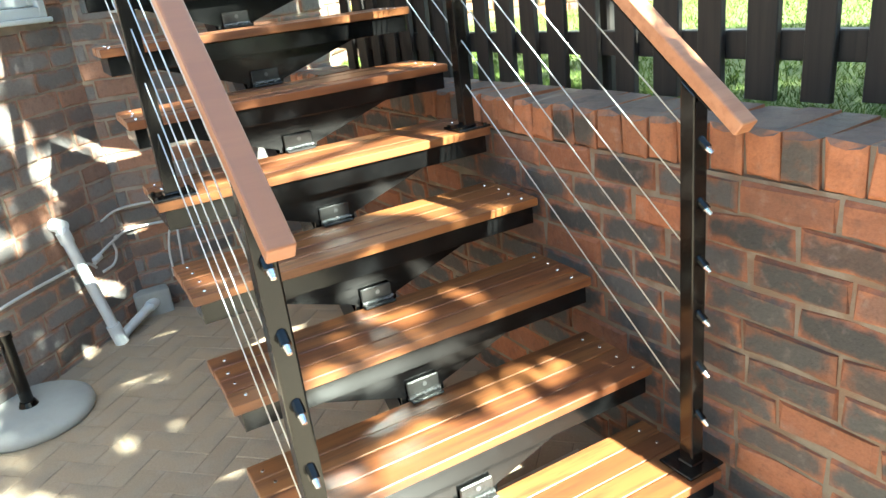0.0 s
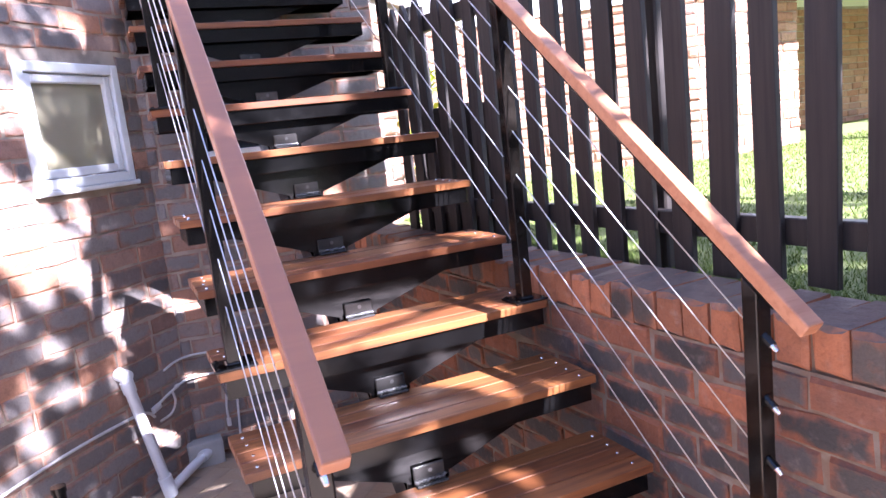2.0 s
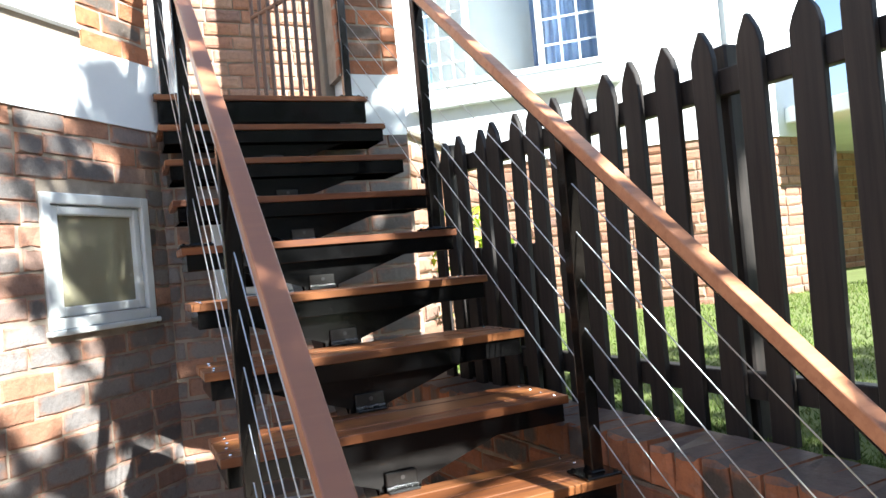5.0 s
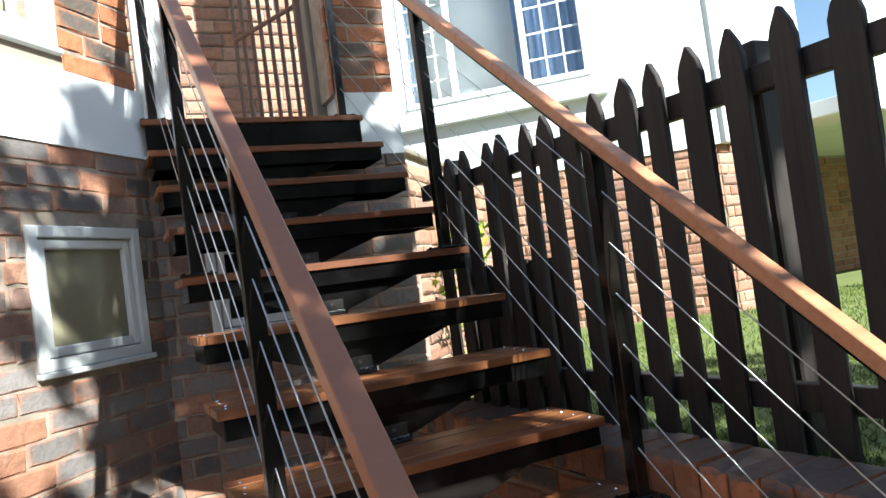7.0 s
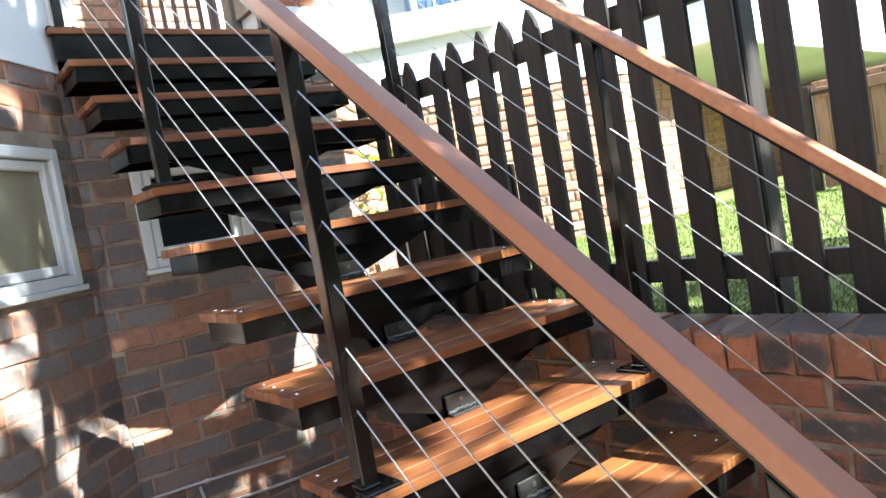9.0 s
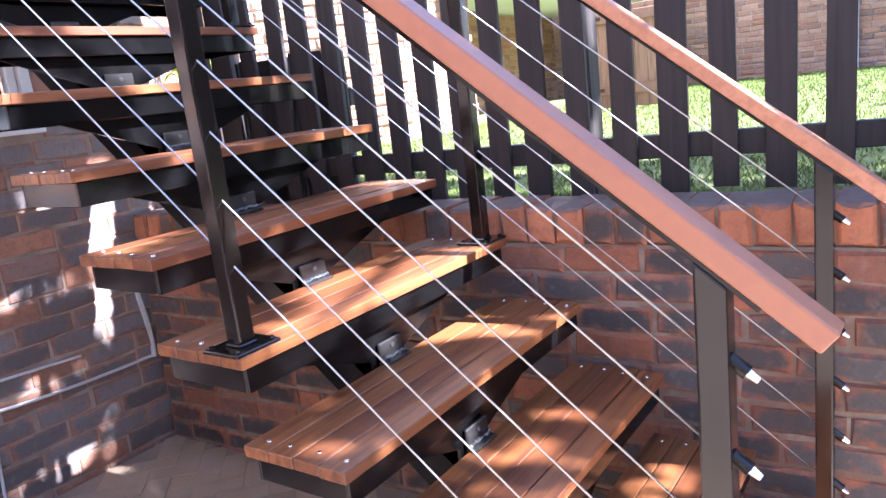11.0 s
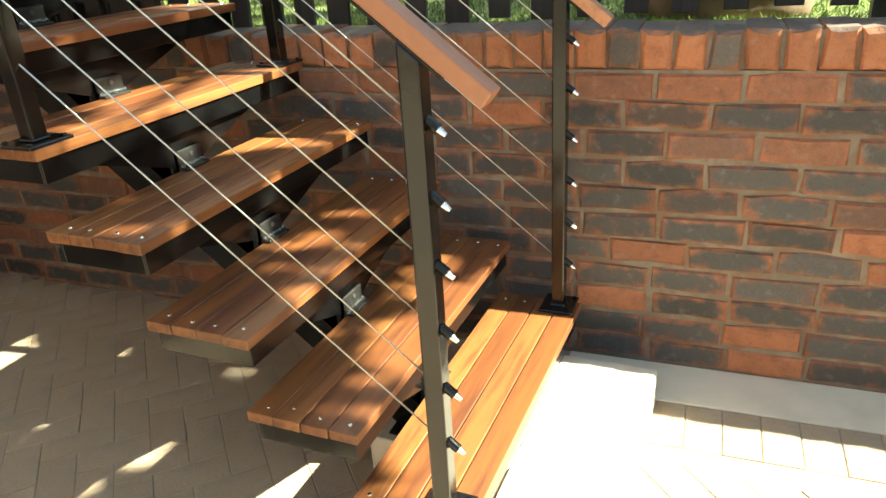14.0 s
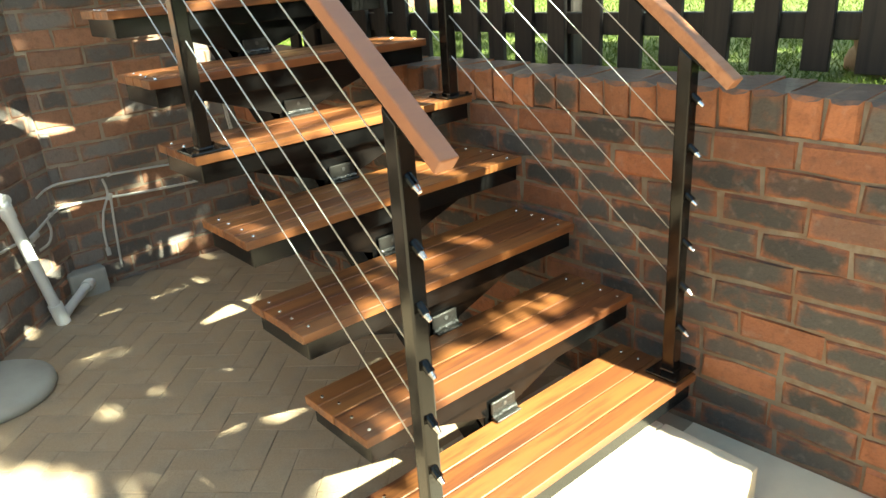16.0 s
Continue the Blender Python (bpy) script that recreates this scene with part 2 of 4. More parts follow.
def link(name, mesh, parent, at=(0, 0, 0), turn=None):
    """An object on that mesh at a place in the world, under its parent."""
    ob = new(name, mesh)
    WHERE[ob] = Vector(at)
    if parent is not None:
        ob.parent = parent
        ob.location = WHERE[ob] - WHERE[parent]
    else:
        ob.location = at
    if turn is not None:
        ob.rotation_euler = (0, 0, turn)
    return ob


def part(name, bm, material, parent, label="", smooth=False, centre=False):
    mesh = bpy.data.meshes.new(name)
    at = Vector((0, 0, 0))
    if centre:
        lo = Vector([min(v.co[i] for v in bm.verts) for i in range(3)])
        hi = Vector([max(v.co[i] for v in bm.verts) for i in range(3)])
        at = (lo + hi) / 2
        bmesh.ops.translate(bm, verts=bm.verts, vec=-at)
    bmesh.ops.recalc_face_normals(bm, faces=bm.faces)
    bm.to_mesh(mesh)
    bm.free()
    mesh.materials.append(material)
    if smooth:
        for p in mesh.polygons:
            p.use_smooth = True
    ob = link(name, mesh, parent, at)
    if label:
        ob["label"] = label
    return ob


def whole(name, bm, material, label, category="", group="", kind="", smooth=False):
    return tagged(part(name, bm, material, None, smooth=smooth), label, category, group, kind)


def box(bm, lo, hi, bevel=0.0, m=None, segments=1):
    """Adds a box between two corners, bevelled, and moved by m."""
    lo, hi = Vector(lo), Vector(hi)
    made = bmesh.ops.create_cube(bm, size=1.0)["verts"]
    for v in made:
        v.co = Vector([lo[i] + (v.co[i] + 0.5) * (hi[i] - lo[i]) for i in range(3)])
    if bevel > 0:
        edges = list({e for v in made for e in v.link_edges})
        out = bmesh.ops.bevel(bm, geom=edges, offset=bevel, segments=segments, affect="EDGES", profile=0.6)
        made = list({v for f in out["faces"] for v in f.verts} | {v for v in made if v.is_valid})
        seen, stack = set(made), list(made)
        while stack:
            for e in stack.pop().link_edges:
                for w in e.verts:
                    if w not in seen:
                        seen.add(w)
                        stack.append(w)
        made = list(seen)
    if m is not None:
        for v in made:
            v.co = m @ v.co
    return made


def rod(bm, a, b, r, sides=10, r2=None):
    a, b = Vector(a), Vector(b)
    d = b - a
    m = Matrix.Translation((a + b) / 2) @ d.to_track_quat("Z", "Y").to_matrix().to_4x4()
    return bmesh.ops.create_cone(bm, cap_ends=True, segments=sides, radius1=r, radius2=r if r2 is None else r2, depth=d.length, matrix=m)["verts"]


def prism(bm, outline, y0, y1):
    """A plate of that x-z outline between two values of y."""
    a = [bm.verts.new((x, y0, z)) for x, z in outline]
    b = [bm.verts.new((x, y1, z)) for x, z in outline]
    bm.faces.new(a)
    bm.faces.new(b[::-1])
    n = len(a)
    for i in range(n):
        bm.faces.new((a[i], b[i], b[(i + 1) % n], a[(i + 1) % n]))


def pipe_run(name, points, r, material, parent, label="", sides=10):
    """A tube along smoothed points."""
    pts = [Vector(p) for p in points]
    fine = []
    for i in range(len(pts) - 1):
        p0, p1, p2, p3 = pts[max(i - 1, 0)], pts[i], pts[i + 1], pts[min(i + 2, len(pts) - 1)]
        for k in range(6):
            t = k / 6
            fine.append(0.5 * ((2 * p1) + (p2 - p0) * t + (2 * p0 - 5 * p1 + 4 * p2 - p3) * t * t + (3 * p1 - p0 - 3 * p2 + p3) * t ** 3))
    fine.append(pts[-1])
    bm = bmesh.new()
    rings = []
    for i, p in enumerate(fine):
        d = (fine[min(i + 1, len(fine) - 1)] - fine[max(i - 1, 0)]).normalized()
        u = d.cross(Vector((0.31, 0.52, 0.79))).normalized()
        w = d.cross(u)
        rings.append([bm.verts.new(p + r * (math.cos(a) * u + math.sin(a) * w)) for a in [k * math.tau / sides for k in range(sides)]])
    for a, b in zip(rings, rings[1:]):
        for k in range(sides):
            bm.faces.new((a[k], a[(k + 1) % sides], b[(k + 1) % sides], b[k]))
    bm.faces.new(rings[0][::-1])
    bm.faces.new(rings[-1])
    return part(name, bm, material, parent, label, smooth=True)


BRICKS = {}


def brick_mesh(kind, length, height, depth, material, chip=0.004):
    """One of four worn shapes of a brick, face towards -y, centred on its face."""
    key = (kind, round(length, 2), round(height, 3), material.name)
    if key in BRICKS:
        return BRICKS[key]
    r = random.Random(hash((kind, round(length * 100), round(height * 1000))) & 0xFFFF)
    x, z = length / 2, height / 2
    j = lambda s: r.uniform(-s, s)
    back = [(sx * x, depth, sz * z) for sx, sz in ((-1, -1), (1, -1), (1, 1), (-1, 1))]
    ring, face = [], []
    for sx, sz in ((-1, -1), (0, -1), (1, -1), (1, 1), (0, 1), (-1, 1)):
        ring.append((sx * x + j(0.005), chip * 1.5 + abs(j(0.003)), sz * z + j(0.006)))
        face.append((sx * (x - chip * 1.6) + j(0.005), j(0.003), sz * (z - chip * 1.6) + j(0.004)))
    verts = back + ring + face
    faces = [tuple(range(10, 16))]
    for i in range(6):
        k = (i + 1) % 6
        faces.append((4 + i, 4 + k, 10 + k, 10 + i))
    for b0, b1, chain in ((0, 1, (4, 5, 6)), (1, 2, (6, 7)), (2, 3, (7, 8, 9)), (3, 0, (9, 4))):
        faces.append((b0, b1) + tuple(reversed(chain)))
    mesh = bpy.data.meshes.new("brick")
    mesh.from_pydata(verts, [], faces)
    mesh.materials.append(material)
    BRICKS[key] = mesh
    return mesh


def lay_bricks(parent, start, along, length, z0, rows, material, course=0.0865, unit=0.222, gap=0.0085, holes=(), proud=0.0065, shift=0.0, seed=1, headers=0.06):
    """Bricks in running bond on a wall face, each its own object. holes: (s0, s1, z0, z1) along the wall."""
    r = random.Random(seed)
    u = Vector((along[0], along[1], 0)).normalized()
    into = Vector((-u.y, u.x, 0))
    turn = math.atan2(u.y, u.x)
    height = course - gap
    for row in range(rows):
        za = z0 + row * course
        s = shift + (-(unit + gap) / 2 if row % 2 else 0.0)
        while s < length - 0.02:
            w = unit * r.uniform(0.965, 1.02) if r.random() > headers else unit * 0.48
            a, b = max(s, 0.0), min(s + w, length)
            s += w + gap
            spans = [(a, b)]
            for h0, h1, k0, k1 in holes:
                if za + height > k0 + 0.02 and za < k1 - 0.02:
                    spans = [q for p0, p1 in spans for q in ((p0, min(p1, h0)), (max(p0, h1), p1)) if q[1] - q[0] > 0.02]
            for p0, p1 in spans:
                if p1 - p0 < 0.03:
                    continue
                wide = round(p1 - p0, 2)
                mesh = brick_mesh(r.randrange(4), wide, height, 0.05, material)
                at = Vector((*start, 0)) + u * ((p0 + p1) / 2 + r.uniform(-0.002, 0.002)) - into * (proud + r.uniform(-0.002, 0.003))
                ob = link("brick", mesh, parent, (at.x, at.y, za + height / 2 + r.uniform(-0.004, 0.004)), turn)
                ob.rotation_euler = (r.uniform(-0.015, 0.015), r.uniform(-0.016, 0.016), turn + r.uniform(-0.012, 0.012))


def wall_box(bm, start, along, s0, s1, z0, z1, thick, front=0.0):
    u = Vector((along[0], along[1], 0)).normalized()
    m = Matrix.Translation((*start, 0)) @ Matrix.Rotation(math.atan2(u.y, u.x), 4, "Z")
    box(bm, (s0, front, z0), (s1, thick, z1), 0, m)


# ---- ground, lawn ----
FLOOR_Z = -0.067
bm = bmesh.new()
box(bm, (-900, -900, -0.5), (900, 900, FLOOR_Z - 0.0038))
ground = whole("ground", bm, EARTH, "brown earth and paving bed of the courtyard", "ground", kind="structure")

WALL_K = -0.05


def wall_x(y):
    """The courtyard face of the garden wall."""
    return 1.10 + WALL_K * y


LAWN_Z = 0.94
bm = bmesh.new()
a = [bm.verts.new(p) for p in ((wall_x(-60) + 0.12, -60, LAWN_Z), (600, -60, LAWN_Z), (600, 600, LAWN_Z), (wall_x(2.6) + 0.12, 600, LAWN_Z), (wall_x(2.6) + 0.12, 2.6, LAWN_Z))]
bm.faces.new(a)
lawn = whole("lawn", bm, BARE, "green lawn behind the garden wall", "lawn", kind="structure")

# ---- garden wall with its coping ----
K = Vector((WALL_K, 1.0, 0)).normalized()
W_END, W_START = 2.72, -3.4
bm = bmesh.new()
wall_box(bm, (wall_x(W_END), W_END), -K, 0, W_END - W_START, -0.2, 0.868, 0.22)
wall_box(bm, (wall_x(W_END), W_END), -K, 0, W_END - W_START, 0.868, 0.968, 0.225, front=0.010)
garden_wall = whole("wall_garden", bm, GARDEN_MORTAR, "low garden wall of grey and orange face brick", "wall", kind="structure")

# unseen plain walls, added round the courtyard to keep sky out of steel reflections
bm = bmesh.new()
box(bm, (-9.0, -11.2, -0.2), (12.0, -11.0, 6.0))
whole("wall_south", bm, MORTAR, "unseen plain wall added to keep bright sky out of the steel's reflections", "wall", kind="structure")
bm = bmesh.new()
box(bm, (-5.2, -10.9, -0.2), (-5.0, 3.5, 2.7))
whole("wall_courtyard_west", bm, MORTAR, "unseen plain wall added to block low sky and bounce warm light", "wall", kind="structure")

# ---- house walls beside the stair ----
CORNER = Vector((0.012, 2.75))
A_WAY = Vector((0.68, 0.73)).normalized()
A_LEN = 2.0
A_START = CORNER - A_WAY * A_LEN
BAND = 2.18
A_WIN = (A_LEN - 0.650, A_LEN - 0.105, 1.373, 1.882)
B_WIN = (0.195, 0.665, 1.378, 1.83)
B_LEN = 0.955
bm = bmesh.new()
wall_box(bm, A_START, A_WAY, 0, A_WIN[0], -0.2, BAND, 0.22)
wall_box(bm, A_START, A_WAY, A_WIN[1], A_LEN, -0.2, BAND, 0.22)
wall_box(bm, A_START, A_WAY, A_WIN[0], A_WIN[1], -0.2, A_WIN[2], 0.22)
wall_box(bm, A_START, A_WAY, A_WIN[0], A_WIN[1], A_WIN[3], BAND, 0.22)
wall_slant = whole("wall_west", bm, MORTAR, "house wall of slate-grey face brick beside the stair", "wall", kind="structure")
bm = bmesh.new()
b0 = (CORNER.x, CORNER.y)
wall_box(bm, b0, (1, 0), 0, B_WIN[0], -0.2, BAND, 0.22)
wall_box(bm, b0, (1, 0), B_WIN[1], 1.20, -0.2, BAND, 0.22)
wall_box(bm, b0, (1, 0), B_WIN[0], B_WIN[1], -0.2, B_WIN[2], 0.22)
wall_box(bm, b0, (1, 0), B_WIN[0], B_WIN[1], B_WIN[3], BAND, 0.22)
wall_back = whole("wall_north", bm, MORTAR, "house wall of slate-grey face brick under the landing", "wall", kind="structure")

# white plaster band and the brick above it
bm = bmesh.new()
wall_box(bm, A_START, A_WAY, 0, A_LEN + 0.008, BAND, 2.47, 0.2, front=-0.016)
band_slant = whole("plaster_band_west", bm, PLASTER, "white plaster band on the house wall", "wall", kind="structure")
bm = bmesh.new()
wall_box(bm, (CORNER.x + 0.903, CORNER.y), (1, 0), 0, 0.292, BAND - 0.02, 2.465, 0.22, front=-0.012)
band_pier = whole("plaster_band_pier", bm, PLASTER, "white plaster base of the brick pier", "wall", kind="structure")
bm = bmesh.new()
U_WIN = (A_LEN - 0.95, A_LEN - 0.42, 2.55, 3.6)
wall_box(bm, A_START, A_WAY, 0, U_WIN[0], 2.47, 4.6, 0.22)
wall_box(bm, A_START, A_WAY, U_WIN[1], A_LEN - 0.02, 2.47, 4.6, 0.22)
wall_box(bm, A_START, A_WAY, U_WIN[0], U_WIN[1], 2.47, U_WIN[2], 0.22)
wall_box(bm, A_START, A_WAY, U_WIN[0], U_WIN[1], U_WIN[3], 4.6, 0.22)
wall_upper = whole("wall_upper_west", bm, MORTAR, "upper house wall of sunlit orange brick", "wall", kind="structure")
bm = bmesh.new()
wall_box(bm, (CORNER.x + 0.873, CORNER.y + 0.01), (1, 0), 0, 0.31, 2.465, 4.6, 0.2)
pier = whole("wall_pier", bm, MORTAR, "red brick pier beside the landing", "wall", kind="structure")

# landing and porch behind the top step
bm = bmesh.new()
box(bm, (-0.4, 2.93, 2.17), (1.16, 5.2, 2.32), 0.004)
landing = whole("landing_floor", bm, CONCRETE, "concrete landing floor behind the top step", "floor", kind="structure")
bm = bmesh.new()
box(bm, (-0.6, 4.2, 2.0), (1.2, 4.42, 4.8))
porch_wall = whole("wall_porch", bm, FAR_MORTAR, "rough sunlit brick wall of the porch", "wall", kind="structure")
bm = bmesh.new()
box(bm, (-0.42, 2.99, 2.32), (-0.2, 4.2, 4.8))
porch_side = whole("wall_porch_side", bm, PLASTER, "white plastered side wall of the porch", "wall", kind="structure")


def window(name, start, along, span, panes, label, inside=None):
    """A white casement in a wall opening."""
    s0, s1, z0, z1 = span
    u = Vector((along[0], along[1], 0)).normalized()
    m = Matrix.Translation((*start, 0)) @ Matrix.Rotation(math.atan2(u.y, u.x), 4, "Z")
    mid = m @ Vector(((s0 + s1) / 2, 0, z0))
    w = thing(name, mid, label, "window", kind="structure")
    f = 0.042
    bm = bmesh.new()
    box(bm, (s0, -0.014, z0), (s0 + f, 0.06, z1), 0.004, m)
    box(bm, (s1 - f, -0.014, z0), (s1, 0.06, z1), 0.004, m)
    box(bm, (s0 + f, -0.014, z1 - f), (s1 - f, 0.06, z1), 0.004, m)
    box(bm, (s0 + f, -0.014, z0), (s1 - f, 0.06, z0 + f), 0.004, m)
    part("window_frame", bm, PAINT, w)
    g = f + 0.004
    h = 0.036
    bm = bmesh.new()
    box(bm, (s0 + g, 0.0, z0 + g), (s0 + g + h, 0.045, z1 - g), 0.005, m)
    box(bm, (s1 - g - h, 0.0, z0 + g), (s1 - g, 0.045, z1 - g), 0.005, m)
    box(bm, (s0 + g + h, 0.0, z1 - g - h), (s1 - g - h, 0.045, z1 - g), 0.005, m)
    box(bm, (s0 + g + h, 0.0, z0 + g), (s1 - g - h, 0.045, z0 + g + h), 0.005, m)
    sash = part("sash", bm, PAINT, w)
    bm = bmesh.new()
    box(bm, (s0 + g + h - 0.004, 0.02, z0 + g + h - 0.004), (s1 - g - h + 0.004, 0.026, z1 - g - h + 0.004), 0, m)
    pane = part("pane", bm, panes, sash)
    pane.visible_shadow = False
    bm = bmesh.new()
    box(bm, (s0 - 0.01, -0.028, z0 - 0.022), (s1 + 0.01, 0.05, z0 - 0.001), 0.004, m)
    part("window_sill", bm, PAINT, w)
    # sheet behind the glass; its dark colour stands in for the unlit room
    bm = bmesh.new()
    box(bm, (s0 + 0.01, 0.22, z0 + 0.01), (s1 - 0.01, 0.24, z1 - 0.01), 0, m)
    part("blind", bm, inside or DARK_ROOM, w, "plain sheet behind the glass, coloured as a dim room")
    return w


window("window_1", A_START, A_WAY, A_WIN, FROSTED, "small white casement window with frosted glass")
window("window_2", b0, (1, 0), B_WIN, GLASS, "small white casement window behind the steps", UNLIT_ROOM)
window("window_3", A_START, A_WAY, U_WIN, GLASS, "white window above the plaster band")

# ---- the staircase ----
RISE, GOING, DEPTH, WIDTH, STEPS = 0.18, 0.2235, 0.262, 0.986, 13
LEFT = 0.006
stair = thing("staircase", (0.5, 0.0, 0.0), "open staircase with reddish hardwood treads on a black steel spine", "staircase")


def board_mesh(width, length, thick):
    bm = bmesh.new()
    box(bm, (-length / 2, -width / 2, -thick / 2), (length / 2, width / 2, thick / 2), 0.0018, segments=1)
    mesh = bpy.data.meshes.new("board")
    bmesh.ops.recalc_face_normals(bm, faces=bm.faces)
    bm.to_mesh(mesh)
    bm.free()
    mesh.materials.append(WOOD)
    return mesh


def screw_mesh():
    bm = bmesh.new()
    rod(bm, (0, 0, -0.001), (0, 0, 0.0016), 0.0052, 10, 0.004)
    mesh = bpy.data.meshes.new("screw")
    bm.to_mesh(mesh)
    bm.free()
    mesh.materials.append(CHROME)
    return mesh


BOARD_W = (DEPTH - 3 * 0.0028) / 4
BOARD, SCREW = board_mesh(BOARD_W, WIDTH, 0.024), screw_mesh()
for i in range(1, STEPS + 1):
    z, y = RISE * i, GOING * (i - 1)
    bm = bmesh.new()
    top, low = z - 0.0245, z - (0.078 if i < STEPS else 0.125)
    x0, x1, y0, y1 = LEFT + 0.016, LEFT + WIDTH - 0.012, y + 0.012, y + DEPTH - 0.012
    box(bm, (x0, y0, low), (x1, y0 + 0.006, top), 0.0015)
    box(bm, (x0, y1 - 0.006, low), (x1, y1, top), 0.0015)
    box(bm, (x0, y0 + 0.006, low), (x0 + 0.006, y1 - 0.006, top), 0.0015)
    box(bm, (x1 - 0.006, y0 + 0.006, low), (x1, y1 - 0.006, top), 0.0015)
    box(bm, (0.30, y0 + 0.006, top - 0.005), (0.66, y1 - 0.006, top - 0.001), 0.001)
    tread = part("tread", bm, STEEL, stair, "black steel tray with four hardwood boards")
    boards, mid_x = BOARD, LEFT + WIDTH / 2
    for k in range(4):
        cy = y + BOARD_W / 2 + k * (BOARD_W + 0.0028)
        ob = link("board", boards, tread, (mid_x + rng.uniform(-0.002, 0.002), cy, z - 0.012 + rng.uniform(-0.001, 0.0008)), rng.choice((0, math.pi)) + rng.uniform(-0.0012, 0.0012))
        for x in (LEFT + 0.035, LEFT + WIDTH - 0.035):
            link("screw", SCREW, tread, (x + rng.uniform(-0.008, 0.008), cy + rng.uniform(-0.006, 0.006), z + 0.0005))
    if i < STEPS:
        # gusset that carries the next step, and its bolted angle
        yb = y + DEPTH + 0.010
        bm = bmesh.new()
        prism(bm, [(0.41, z - 0.055), (0.53, z - 0.055), (0.53, z + 0.012), (0.80, z + 0.102), (0.15, z + 0.102), (0.41, z + 0.012)], yb, yb + 0.008)
        part("gusset", bm, STEEL, stair)
        bm = bmesh.new()
        box(bm, (0.425, yb - 0.012, z - 0.006), (0.515, yb - 0.003, z + 0.052), 0.003)
        box(bm, (0.425, yb - 0.034, z + 0.0006), (0.515, yb - 0.012, z + 0.008), 0.002)
        rod(bm, (0.425, yb - 0.011, z + 0.012), (0.515, yb - 0.011, z + 0.012), 0.006, 8)
        angle = part("angle_bracket", bm, BRACKET, stair, "scuffed steel angle bracket")
        bm = bmesh.new()
        rod(bm, (0.472, yb - 0.0125, z + 0.036), (0.472, yb - 0.0145, z + 0.036), 0.0065, 12)
        part("bolt", bm, WELD, angle, "bolt head")
        bm = bmesh.new()
        for q in range(16):
            c = (0.428 + q * 0.0056 + rng.uniform(-0.001, 0.001), yb - 0.014 + rng.uniform(-0.002, 0.001), z + 0.011 + rng.uniform(-0.002, 0.003))
            bmesh.ops.create_icosphere(bm, subdivisions=1, radius=rng.uniform(0.004, 0.0065), matrix=Matrix.Translation(c))
        tagged(part("weld_bead", bm, WELD, angle, "shiny weld bead", smooth=True), kind="stuff")

bm = bmesh.new()
slope = math.atan2(RISE, GOING)
y_top = GOING * 12
for x0, x1 in ((0.42, 0.428), (0.512, 0.52)):
    lower = [(0.190, 0.049), (0.350, 0.047), (y_top + 0.20, 2.086), (y_top + 0.20, 2.214)]
    a = [bm.verts.new((x0, y, z)) for y, z in lower]
    b = [bm.verts.new((x1, y, z)) for y, z in lower]
    bm.faces.new(a)
    bm.faces.new(b[::-1])
    for k in range(len(a)):
        bm.faces.new((a[k], b[k], b[(k + 1) % len(a)], a[(k + 1) % len(a)]))
spine = part("spine", bm, STEEL, stair, "black steel spine under the steps")
bm = bmesh.new()
m = Matrix.Translation((0.47, 0.42, 0.105)) @ Matrix.Rotation(slope, 4, "X")
box(bm, (-0.042, 0.0, -0.004), (0.042, 3.12, 0.006), 0, m)
part("spine_web", bm, STEEL, stair)
bm = bmesh.new()
box(bm, (0.38, 0.175, 0.046), (0.56, 0.37, 0.054), 0.002)
part("foot_plate", bm, STEEL, stair)


# ---- the two railings ----
PITCH_UP = 0.80


POST_Y = {1: 0.060, 5: 0.944, 9: 1.835, 13: 2.745}


